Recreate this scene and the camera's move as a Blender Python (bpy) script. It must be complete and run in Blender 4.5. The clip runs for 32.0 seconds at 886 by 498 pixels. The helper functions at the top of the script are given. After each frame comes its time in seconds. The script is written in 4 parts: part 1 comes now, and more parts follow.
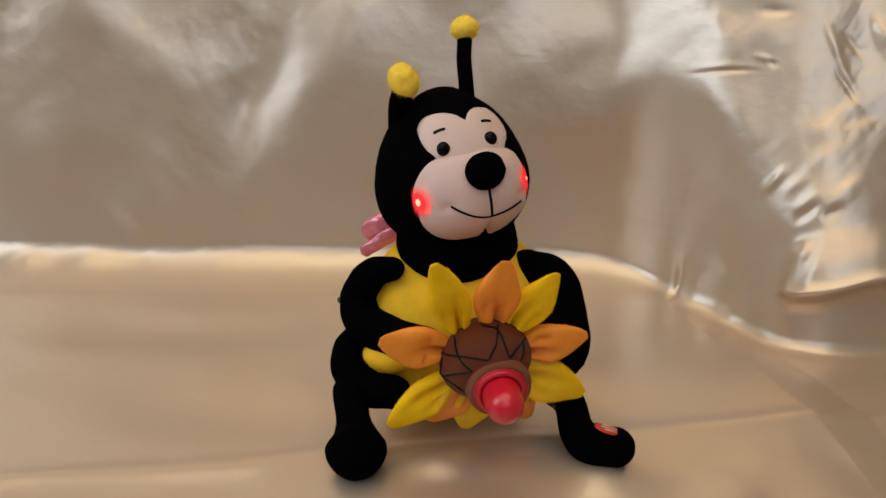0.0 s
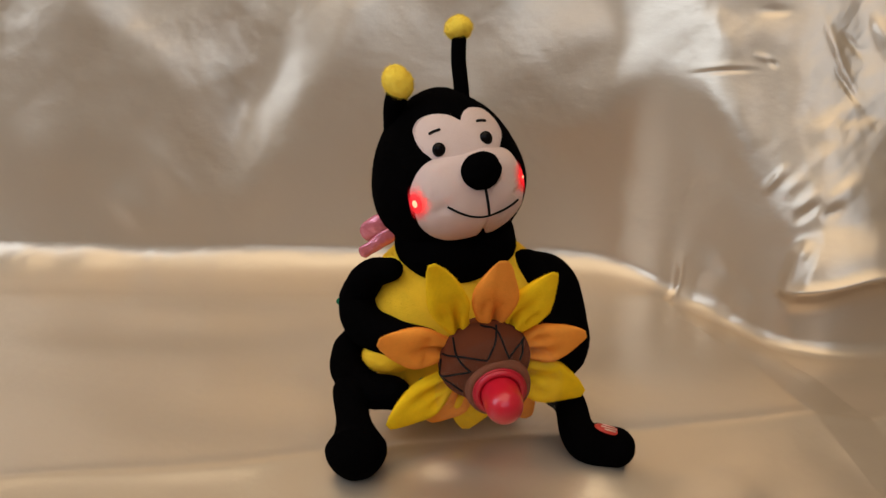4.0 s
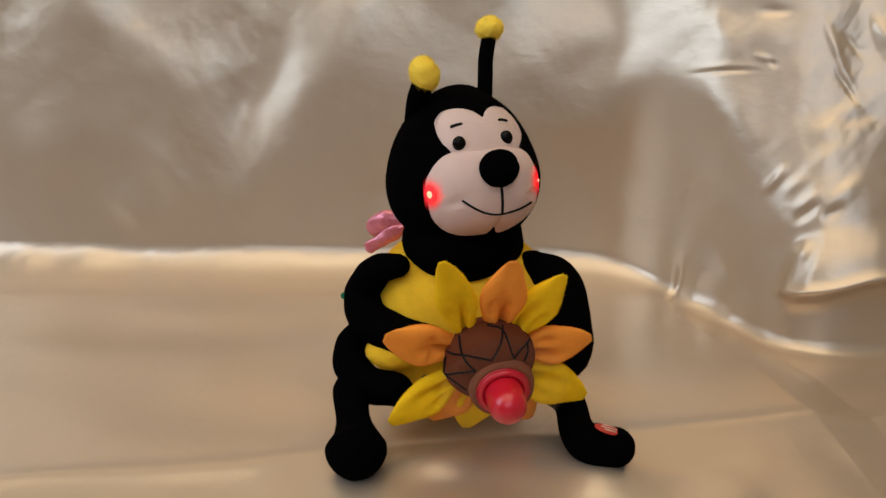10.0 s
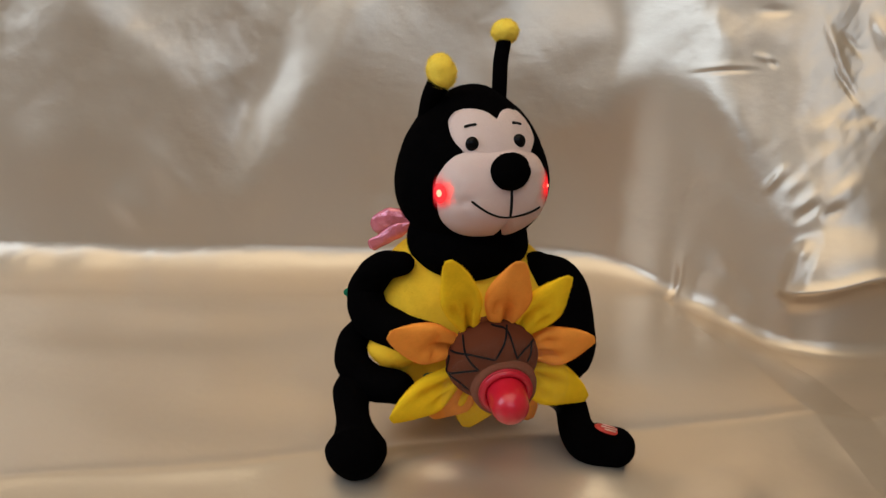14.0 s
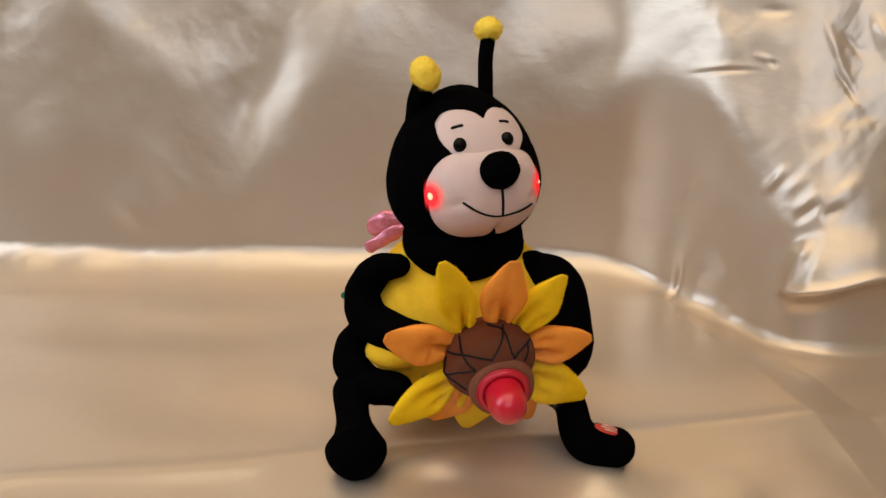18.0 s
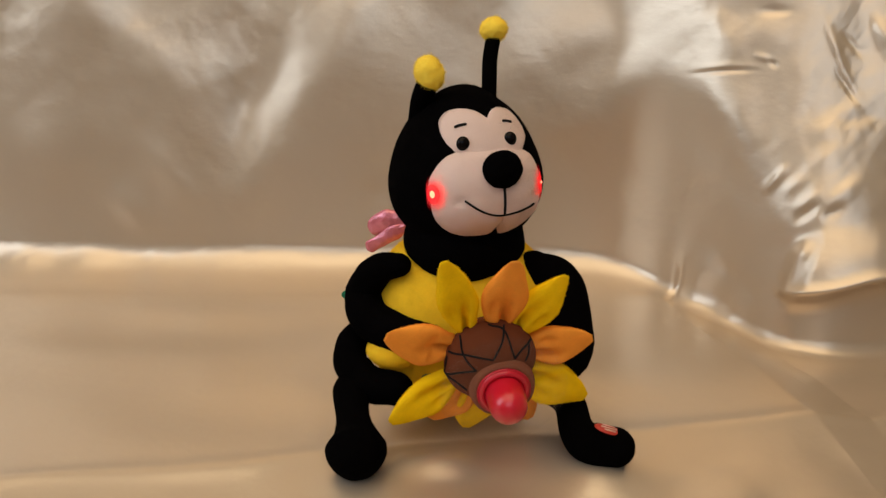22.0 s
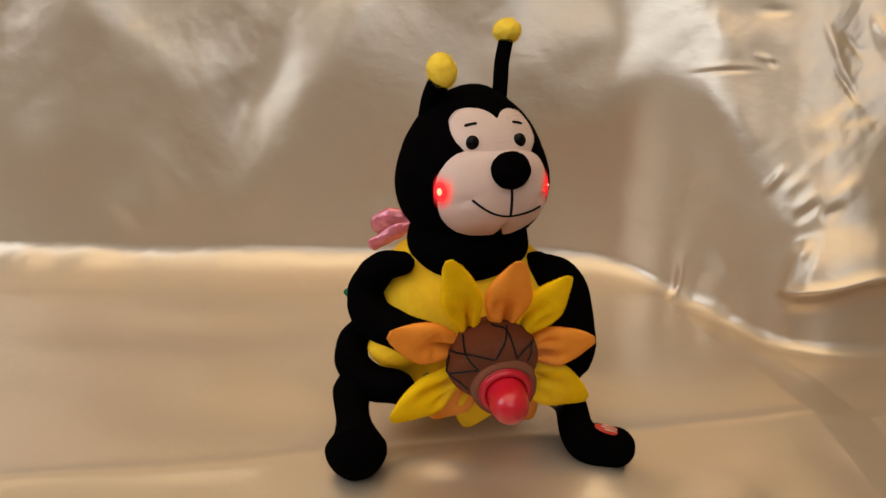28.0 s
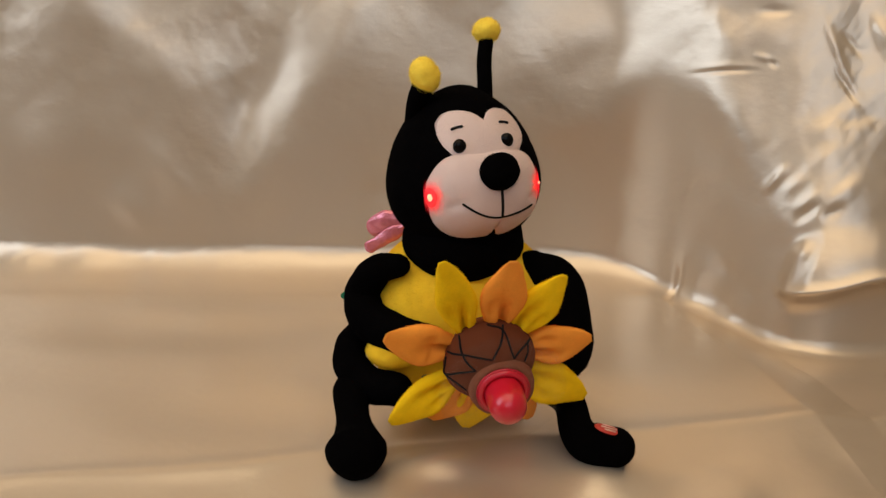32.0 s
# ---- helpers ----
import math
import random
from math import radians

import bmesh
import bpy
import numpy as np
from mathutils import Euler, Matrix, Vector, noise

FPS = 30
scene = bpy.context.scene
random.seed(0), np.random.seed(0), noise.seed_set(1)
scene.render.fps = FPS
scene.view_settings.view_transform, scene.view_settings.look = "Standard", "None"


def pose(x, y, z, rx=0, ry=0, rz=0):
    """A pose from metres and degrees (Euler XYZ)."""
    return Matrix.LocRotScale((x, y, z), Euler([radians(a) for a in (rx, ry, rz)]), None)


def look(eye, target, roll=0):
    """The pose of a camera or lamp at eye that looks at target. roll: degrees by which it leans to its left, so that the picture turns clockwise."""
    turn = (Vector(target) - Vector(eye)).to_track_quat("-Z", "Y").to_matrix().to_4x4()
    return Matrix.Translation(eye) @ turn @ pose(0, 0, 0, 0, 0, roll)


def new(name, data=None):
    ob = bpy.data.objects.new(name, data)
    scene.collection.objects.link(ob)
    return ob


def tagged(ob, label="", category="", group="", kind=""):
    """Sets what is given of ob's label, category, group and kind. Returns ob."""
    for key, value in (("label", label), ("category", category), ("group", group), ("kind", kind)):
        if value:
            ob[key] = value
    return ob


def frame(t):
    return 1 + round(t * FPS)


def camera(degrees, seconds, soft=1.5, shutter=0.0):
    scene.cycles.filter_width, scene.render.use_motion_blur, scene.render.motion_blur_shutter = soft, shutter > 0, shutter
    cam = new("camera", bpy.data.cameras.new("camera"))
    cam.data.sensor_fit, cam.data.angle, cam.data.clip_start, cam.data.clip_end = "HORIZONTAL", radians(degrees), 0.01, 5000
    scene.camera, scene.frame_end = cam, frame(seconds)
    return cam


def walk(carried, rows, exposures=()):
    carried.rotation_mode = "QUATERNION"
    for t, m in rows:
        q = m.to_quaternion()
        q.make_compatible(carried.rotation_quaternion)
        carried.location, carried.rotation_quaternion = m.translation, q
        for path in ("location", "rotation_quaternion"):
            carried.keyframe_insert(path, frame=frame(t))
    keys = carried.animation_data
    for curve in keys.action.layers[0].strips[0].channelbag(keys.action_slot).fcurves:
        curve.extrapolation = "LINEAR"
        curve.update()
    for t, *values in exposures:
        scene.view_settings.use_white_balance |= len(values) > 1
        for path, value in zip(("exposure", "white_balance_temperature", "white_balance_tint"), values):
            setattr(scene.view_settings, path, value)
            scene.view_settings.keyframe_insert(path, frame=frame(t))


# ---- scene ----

# ---- the camera: it stands still on a tripod ----
cam = camera(58, 32.0, soft=1.35)
CAM_POSE = look((0, -0.51, 0.274), (0, -0.51 + 0.956305, 0.274 - 0.292372))
walk(cam, [(0, CAM_POSE), (32, CAM_POSE)], [
    (0, 0.0, 6470, 10), (7, -0.02, 6470, 10), (9, 0.0, 6440, 10), (12.2, 0.0, 6420, 10), (13, -0.2, 5800, 3), (13.3, -0.1, 5750, 3), (14, 0.0, 6080, 7), (14.5, 0.02, 6080, 7),
    (17, 0.0, 6180, 7), (17.8, 0.08, 6250, 9), (18, 0.21, 6480, 12), (19, 0.03, 6500, 11), (20, 0.03, 6780, 11), (21, 0.06, 7080, 11), (29, 0.06, 7080, 11), (30, 0.06, 6820, 11), (32, 0.06, 6820, 11)])

# ---- world and light ----
world = bpy.data.worlds.new("world")
scene.world = world
world.use_nodes = True
sky = world.node_tree.nodes.new("ShaderNodeTexSky")
sky.sky_type, sky.sun_disc = "NISHITA", False
sky.sun_elevation, sky.sun_rotation = radians(35), radians(200)
world.node_tree.nodes["Background"].inputs["Strength"].default_value = 0.1
world.node_tree.links.new(sky.outputs["Color"], world.node_tree.nodes["Background"].inputs["Color"])


def area_lamp(name, eye, target, wide, high, watts, colour):
    data = bpy.data.lights.new(name, "AREA")
    data.shape, data.size, data.size_y, data.energy, data.color = "RECTANGLE", wide, high, watts, colour
    ob = new(name, data)
    ob.matrix_world = look(eye, target)
    return ob


area_lamp("window_daylight", (-1.82, -0.75, 1.25), (0.3, 0.1, 0.2), 1.2, 1.3, 16, (0.68, 0.82, 1.0))
area_lamp("window_daylight", (0.1, -2.36, 1.55), (0.1, 0.0, 0.25), 1.9, 1.15, 6.8, (0.43, 0.68, 1.0))
area_lamp("ceiling_lamp_light", (-0.20, -0.70, 2.30), (-0.15, -0.5, 0), 2.8, 2.6, 44.5, (1.0, 0.84, 0.61))


# ---- materials ----
def material(name, colour, rough=0.8, metal=0.0, sheen=0.0, spec=0.5, vary=0.12, fine=900.0, coarse=40.0, bump=0.3, bump_size=0.0005,
             emit=None, emit_strength=0.0, coat=0.0, aniso=0.0, sub=0.0, sheen_tint=None):
    m = bpy.data.materials.new(name)
    m.use_nodes = True
    n, links = m.node_tree.nodes, m.node_tree.links
    b = n["Principled BSDF"]
    b.inputs["Roughness"].default_value, b.inputs["Metallic"].default_value = rough, metal
    b.inputs["Sheen Weight"].default_value, b.inputs["Sheen Roughness"].default_value = sheen, 0.45
    b.inputs["Sheen Tint"].default_value = (*(sheen_tint or colour), 1)
    b.inputs["Specular IOR Level"].default_value = spec
    b.inputs["Coat Weight"].default_value = coat
    b.inputs["Anisotropic"].default_value = aniso
    if sub:
        b.inputs["Subsurface Weight"].default_value = sub
        b.inputs["Subsurface Radius"].default_value = (0.004, 0.002, 0.0015)
        b.inputs["Subsurface Scale"].default_value = 1.0
    co = n.new("ShaderNodeTexCoord")
    big, small = n.new("ShaderNodeTexNoise"), n.new("ShaderNodeTexNoise")
    big.inputs["Scale"].default_value, small.inputs["Scale"].default_value = coarse, fine
    big.inputs["Detail"].default_value, small.inputs["Detail"].default_value = 4, 3
    for tex in (big, small):
        links.new(co.outputs["Object"], tex.inputs["Vector"])
    add = n.new("ShaderNodeMath")
    add.operation = "ADD"
    links.new(big.outputs["Fac"], add.inputs[0])
    links.new(small.outputs["Fac"], add.inputs[1])
    ramp = n.new("ShaderNodeMapRange")
    ramp.inputs["From Min"].default_value, ramp.inputs["From Max"].default_value = 0.6, 1.4
    ramp.inputs["To Min"].default_value, ramp.inputs["To Max"].default_value = 1 - vary, 1 + vary
    links.new(add.outputs[0], ramp.inputs["Value"])
    mix = n.new("ShaderNodeMix")
    mix.data_type, mix.blend_type = "RGBA", "MULTIPLY"
    mix.inputs["Factor"].default_value = 1
    mix.inputs["A"].default_value = (*colour, 1)
    links.new(ramp.outputs["Result"], mix.inputs["B"])
    links.new(mix.outputs["Result"], b.inputs["Base Color"])
    if bump:
        bp = n.new("ShaderNodeBump")
        bp.inputs["Strength"].default_value, bp.inputs["Distance"].default_value = bump, bump_size
        links.new(small.outputs["Fac"], bp.inputs["Height"])
        links.new(bp.outputs["Normal"], b.inputs["Normal"])
    if emit:
        b.inputs["Emission Color"].default_value = (*emit, 1)
        b.inputs["Emission Strength"].default_value = emit_strength
    return m


SATIN = material("champagne_satin", (0.585, 0.475, 0.360), rough=0.34, metal=0.58, spec=0.75, vary=0.03, fine=2500, coarse=9, bump=0.08)


def brushed(m):
    """Soft slanting crinkles a few millimetres apart, in patches."""
    n, links = m.node_tree.nodes, m.node_tree.links
    old = [x for x in n if x.type == "BUMP"][0]
    co, turned, fine, patches, both, bp = n.new("ShaderNodeTexCoord"), n.new("ShaderNodeMapping"), n.new("ShaderNodeTexNoise"), n.new("ShaderNodeTexNoise"), n.new("ShaderNodeMath"), n.new("ShaderNodeBump")
    turned.inputs["Rotation"].default_value, turned.inputs["Scale"].default_value = (0, radians(-42), 0), (1, 1, 1.7)
    fine.inputs["Scale"].default_value, fine.inputs["Detail"].default_value, fine.inputs["Roughness"].default_value = 42, 5, 0.55
    patches.inputs["Scale"].default_value, patches.inputs["Detail"].default_value = 14, 2
    both.operation = "MULTIPLY"
    links.new(co.outputs["Object"], turned.inputs["Vector"])
    links.new(turned.outputs["Vector"], fine.inputs["Vector"])
    links.new(co.outputs["Object"], patches.inputs["Vector"])
    links.new(fine.outputs["Fac"], both.inputs[0])
    links.new(patches.outputs["Fac"], both.inputs[1])
    links.new(both.outputs[0], bp.inputs["Height"])
    bp.inputs["Strength"].default_value, bp.inputs["Distance"].default_value = 1.0, 0.0009
    links.new(bp.outputs["Normal"], old.inputs["Normal"])


brushed(SATIN)
BLACK = material("black_plush", (0.0016, 0.0014, 0.0015), rough=0.95, spec=0.01, sheen=0.006, vary=0.4, fine=1800, coarse=90, bump=0.7, sheen_tint=(0.3, 0.28, 0.3))
FLUFF = material("fluffy_yellow_plush", (0.98, 0.72, 0.09), rough=0.95, spec=0.1, sheen=0.8, vary=0.10, fine=1500, coarse=160, bump=0.7)
YELLOW = material("yellow_plush", (0.97, 0.62, 0.014), rough=0.95, spec=0.1, sheen=0.8, vary=0.12, fine=1500, coarse=120, bump=0.7)
PALE_YELLOW = material("pale_yellow_plush", (0.93, 0.60, 0.035), rough=0.95, spec=0.1, sheen=0.5, vary=0.12, fine=1500, coarse=120, bump=0.7)
ORANGE = material("orange_plush", (0.96, 0.35, 0.05), rough=0.95, spec=0.1, sheen=0.8, vary=0.1, fine=1500, coarse=120, bump=0.7)
BROWN = material("brown_felt", (0.155, 0.043, 0.018), rough=0.95, spec=0.1, sheen=0.06, vary=0.12, fine=2200, coarse=90, bump=0.4)
COLLAR = material("pale_brown_felt", (0.22, 0.075, 0.04), rough=0.95, spec=0.1, sheen=0.15, vary=0.12, fine=2200, coarse=90, bump=0.4)
FACE = material("pale_pink_plush", (0.82, 0.64, 0.58), rough=0.95, spec=0.1, sheen=0.2, vary=0.05, fine=1800, coarse=60, bump=0.4)


def let_light_through(m, amount, colour):
    """Thin cloth: part of the light that falls on its back comes out at its front."""
    n, links = m.node_tree.nodes, m.node_tree.links
    through_cloth, mix = n.new("ShaderNodeBsdfTranslucent"), n.new("ShaderNodeMixShader")
    through_cloth.inputs["Color"].default_value = (*colour, 1)
    mix.inputs["Fac"].default_value = amount
    links.new(n["Principled BSDF"].outputs[0], mix.inputs[1])
    links.new(through_cloth.outputs[0], mix.inputs[2])
    links.new(mix.outputs[0], n["Material Output"].inputs["Surface"])


let_light_through(FACE, 0.16, (0.8, 0.3, 0.25))
THREAD = material("black_thread", (0.008, 0.006, 0.006), rough=0.8, spec=0.2, bump=0.5, fine=3000)
EYE = material("black_glossy_plastic", (0.004, 0.003, 0.003), rough=0.05, spec=0.10, bump=0.0)
RED = material("red_gloss_plastic", (0.58, 0.010, 0.028), rough=0.28, spec=0.5, vary=0.05, bump=0.03, coat=0.2, sub=0.15)
RED_RIM = material("red_plastic_rim", (0.55, 0.012, 0.03), rough=0.32, spec=0.5, vary=0.06, bump=0.05)
PINK = material("pink_iridescent_film", (0.66, 0.17, 0.22), rough=0.20, metal=0.35, spec=0.8, vary=0.2, fine=260, coarse=60, bump=0.6, bump_size=0.0015, coat=0.4)
GREEN = material("green_felt", (0.006, 0.17, 0.08), rough=0.9, sheen=0.1, bump=0.5)
LABEL_RED = material("red_printed_patch", (0.50, 0.035, 0.02), rough=0.5, vary=0.1, bump=0.1)
LABEL_INK = material("pale_print", (0.62, 0.36, 0.28), rough=0.6, bump=0.0)
# halo round each cheek light, painted as red emission on a cover
GLOW_HALO = material("red_light_halo", (0.7, 0.02, 0.03), emit=(1.0, 0.010, 0.020), emit_strength=0.75, bump=0.0)
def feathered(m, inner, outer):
    """A glowing cover that paints a halo: full at the object's origin, fading to nothing at its edge."""
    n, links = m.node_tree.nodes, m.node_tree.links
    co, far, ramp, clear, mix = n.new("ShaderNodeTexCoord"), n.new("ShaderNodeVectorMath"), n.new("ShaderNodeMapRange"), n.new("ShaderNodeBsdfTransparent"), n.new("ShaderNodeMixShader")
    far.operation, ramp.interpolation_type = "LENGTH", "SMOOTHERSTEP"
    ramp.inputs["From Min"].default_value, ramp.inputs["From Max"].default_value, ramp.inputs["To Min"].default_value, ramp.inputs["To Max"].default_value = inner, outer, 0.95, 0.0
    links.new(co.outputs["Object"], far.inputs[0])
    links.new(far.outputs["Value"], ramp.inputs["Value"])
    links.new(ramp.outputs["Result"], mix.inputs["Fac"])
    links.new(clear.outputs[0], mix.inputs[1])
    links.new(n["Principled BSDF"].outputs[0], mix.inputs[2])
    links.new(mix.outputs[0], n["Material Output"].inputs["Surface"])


feathered(GLOW_HALO, 0.0005, 0.0125)
GLOW_CORE = material("red_light_core", (0.9, 0.3, 0.1), emit=(1.0, 0.003, 0.0015), emit_strength=160, bump=0.0)
GLOW_TIP = material("red_light_tip", (0.9, 0.3, 0.1), emit=(1.0, 0.20, 0.13), emit_strength=2.8, bump=0.0)
FILM = material("clear_soft_film", (0.55, 0.50, 0.44), rough=0.35, spec=0.3, vary=0.05, bump=0.0)
clear, film_mix = FILM.node_tree.nodes.new("ShaderNodeBsdfTransparent"), FILM.node_tree.nodes.new("ShaderNodeMixShader")
film_mix.inputs["Fac"].default_value = 0.016
FILM.node_tree.links.new(clear.outputs[0], film_mix.inputs[1])
FILM.node_tree.links.new(FILM.node_tree.nodes["Principled BSDF"].outputs[0], film_mix.inputs[2])
FILM.node_tree.links.new(film_mix.outputs[0], FILM.node_tree.nodes["Material Output"].inputs["Surface"])
PLASTER = material("plaster", (0.38, 0.34, 0.28), rough=0.9, vary=0.04, fine=300, coarse=3, bump=0.1)
BOARDS = material("floor_boards", (0.22, 0.14, 0.08), rough=0.5, vary=0.2, fine=60, coarse=4, bump=0.1)


# ---- mesh helpers ----
NAP = {"black_plush": (0.0009, 0.9), "yellow_plush": (0.0010, 1.8), "pale_yellow_plush": (0.0011, 2.2), "orange_plush": (0.0008, 1.7), "pale_pink_plush": (0.0006, 2.8), "fluffy_yellow_plush": (0.0018, 1.8)}                         # plush materials: length of the nap and hairs for each square millimetre

HAIR = {}
for m in (BLACK, YELLOW, PALE_YELLOW, ORANGE, FACE, FLUFF):
    HAIR[m.name] = m.copy()
    HAIR[m.name].name = m.name + "_hair"
for m, colour in ((YELLOW, (0.95, 0.62, 0.02)), (FLUFF, (0.99, 0.78, 0.14)), (PALE_YELLOW, (0.92, 0.62, 0.08)), (ORANGE, (0.95, 0.38, 0.06)), (FACE, (0.85, 0.68, 0.62))):
    let_light_through(HAIR[m.name], 0.5, colour)


def with_nap(me, length, density, seed):
    """The mesh with short hairs standing on it, joined to it: one thin blade each, leaning a little."""
    me.calc_loop_triangles()
    nv, nt = len(me.vertices), len(me.loop_triangles)
    co, tri = np.empty(nv * 3), np.empty(nt * 3, int)
    me.vertices.foreach_get("co", co)
    me.loop_triangles.foreach_get("vertices", tri)
    co, tri = co.reshape(-1, 3), tri.reshape(-1, 3)
    nor = np.empty(nv * 3)
    me.vertices.foreach_get("normal", nor)
    nor = nor.reshape(-1, 3)
    a, b, c = co[tri[:, 0]], co[tri[:, 1]], co[tri[:, 2]]
    area = np.linalg.norm(np.cross(b - a, c - a), axis=1) / 2
    rng = np.random.RandomState(seed)
    n = int(area.sum() * 1e6 * density)
    pick = np.searchsorted(np.cumsum(area) / area.sum(), rng.rand(n))
    pick = np.minimum(pick, nt - 1)
    u, v = rng.rand(n, 1), rng.rand(n, 1)
    flip = (u + v) > 1
    u, v = np.where(flip, 1 - u, u), np.where(flip, 1 - v, v)
    t = tri[pick]
    root = a[pick] * (1 - u - v) + b[pick] * u + c[pick] * v
    up = nor[t[:, 0]] * (1 - u - v) + nor[t[:, 1]] * u + nor[t[:, 2]] * v
    way = up + rng.normal(0, 0.45, (n, 3)) + np.array([0.1, 0.0, -0.25])
    way /= np.linalg.norm(way, axis=1, keepdims=True)
    side = np.cross(way, rng.normal(0, 1, (n, 3)))
    side /= np.linalg.norm(side, axis=1, keepdims=True) + 1e-9
    tall = length * (0.6 + 0.7 * rng.rand(n, 1))
    root = root - up * length * 0.1
    blades = np.stack([root - side * 0.00013, root + side * 0.00013, root + way * tall], 1).reshape(-1, 3)
    polys = [list(q.vertices) for q in me.polygons]
    first = np.arange(n) * 3 + nv
    faces = polys + np.stack([first, first + 1, first + 2], 1).tolist()
    out = bpy.data.meshes.new(me.name)
    out.from_pydata(np.concatenate([co, blades]).tolist(), [], faces)
    out.polygons.foreach_set("use_smooth", [True] * len(out.polygons))
    index = np.ones(len(out.polygons), int)
    index[:len(polys)] = [q.material_index for q in me.polygons]
    out.polygons.foreach_set("material_index", index)
    for m in me.materials:
        out.materials.append(m)
    out.materials.append(HAIR[me.materials[0].name])
    bpy.data.meshes.remove(me)
    return out


def part(name, bm, mat, parent=None, label=""):
    me = bpy.data.meshes.new(name)
    bmesh.ops.recalc_face_normals(bm, faces=bm.faces)
    for f in bm.faces:
        f.smooth = True
    bm.to_mesh(me)
    bm.free()
    me.materials.append(mat)
    if mat.name in NAP:
        me = with_nap(me, *NAP[mat.name], len(me.vertices))
        me.name = name
    ob = new(name, me)
    ob.parent = parent
    if label:
        tagged(ob, label)
    return ob


def grid_bm(rows, closed_u=False, caps=False):
    """A bmesh from rows of points; closed_u joins each row's ends; caps closes first and last rows to a point."""
    bm = bmesh.new()
    vs = [[bm.verts.new(p) for p in row] for row in rows]
    n = len(rows[0])
    for a, b in zip(vs, vs[1:]):
        for i in range(n if closed_u else n - 1):
            bm.faces.new((a[i], a[(i + 1) % n], b[(i + 1) % n], b[i]))
    if caps:
        for row, sign in ((vs[0], 1), (vs[-1], -1)):
            mid = sum((v.co for v in row), Vector()) / n
            top = bm.verts.new(mid)
            for i in range(n):
                bm.faces.new((row[i], row[(i + 1) % n], top))
    return bm


def fuzz(p, size, scale, seed=0.0):
    """A small soft push along p's own direction, for hand-sewn unevenness."""
    return size * noise.noise(Vector(p) * scale + Vector((seed, seed * 1.7, -seed)))


def ball_bm(centre, radii, turn=None, rings=28, segs=40, egg=0.0, lumps=0.0, seed=0.0, power=2):
    turn, centre, rows = turn or Matrix.Identity(3), Vector(centre), []
    for i in range(1, rings):
        th = math.pi * i / rings
        row = []
        for j in range(segs):
            ph = 2 * math.pi * j / segs
            d = Vector((math.sin(th) * math.cos(ph), math.sin(th) * math.sin(ph), math.cos(th)))
            k = 1 - egg * d.z
            if power != 2:
                d = d / (abs(d.x) ** power + abs(d.y) ** power + abs(d.z) ** power) ** (1 / power)
            p = Vector((d.x * radii[0] * k, d.y * radii[1] * k, d.z * radii[2]))
            if lumps:
                p += d * fuzz(d, lumps, 2.3, seed)
            row.append(centre + turn @ p)
        rows.append(row)
    return grid_bm(rows, True, True)


def spline(points, n):
    """n + 1 places on a smooth curve through the points, which may carry a radius as a fourth number."""
    pts = [np.array(p, float) for p in points]
    pts = [2 * pts[0] - pts[1]] + pts + [2 * pts[-1] - pts[-2]]
    out, m = [], len(pts) - 3
    for i in range(n + 1):
        u = min(i / n * m, m - 1e-9)
        k = int(u)
        f = u - k
        a, b, c, d = pts[k:k + 4]
        out.append(0.5 * (2 * b + (c - a) * f + (2 * a - 5 * b + 4 * c - d) * f * f + (3 * b - a - 3 * c + d) * f ** 3))
    return out


def tube_bm(points, n=28, segs=24, lumps=0.0, seed=0.0, round_ends=True, flat=1.0, flat_axis=None):
    """A stuffed tube through (x, y, z, radius), its ends rounded."""
    path = spline(points, n)
    centres = [Vector(p[:3]) for p in path]
    radii = [p[3] for p in path]
    rows = []
    side = None

    def ring(c, d, r):
        nonlocal side
        if side is None:
            side = d.orthogonal().normalized()
        side = (side - d * side.dot(d)).normalized()
        other = d.cross(side)
        out = []
        for j in range(segs):
            a = 2 * math.pi * j / segs
            v = side * math.cos(a) + other * math.sin(a)
            if flat_axis is not None:
                v = v - Vector(flat_axis) * v.dot(Vector(flat_axis)) * (1 - flat)
            out.append(c + v * (r + fuzz(c * 60 + v, lumps, 1.6, seed)))
        return out

    way = [(centres[min(i + 1, n)] - centres[max(i - 1, 0)]).normalized() for i in range(n + 1)]
    if round_ends:
        for k in range(1, 8):
            a = math.pi / 2 * k / 8
            rows.append(ring(centres[0] - way[0] * radii[0] * math.cos(a), way[0], radii[0] * math.sin(a)))
    for c, d, r in zip(centres, way, radii):
        rows.append(ring(c, d, r))
    if round_ends:
        for k in range(7, 0, -1):
            a = math.pi / 2 * k / 8
            rows.append(ring(centres[-1] + way[-1] * radii[-1] * math.cos(a), way[-1], radii[-1] * math.sin(a)))
    return grid_bm(rows, True, True)


def box_bm(lo, hi, bevel=0.0):
    bm = bmesh.new()
    bmesh.ops.create_cube(bm, size=1)
    for v in bm.verts:
        v.co = [(a + b) / 2 + c * (b - a) for a, b, c in zip(lo, hi, v.co)]
    if bevel:
        bmesh.ops.bevel(bm, geom=bm.edges[:], offset=bevel, segments=2, affect="EDGES")
    return bm


def flat_part(name, bm, mat, parent=None, label=""):
    ob = part(name, bm, mat, parent, label)
    for f in ob.data.polygons:
        f.use_smooth = False
    return ob


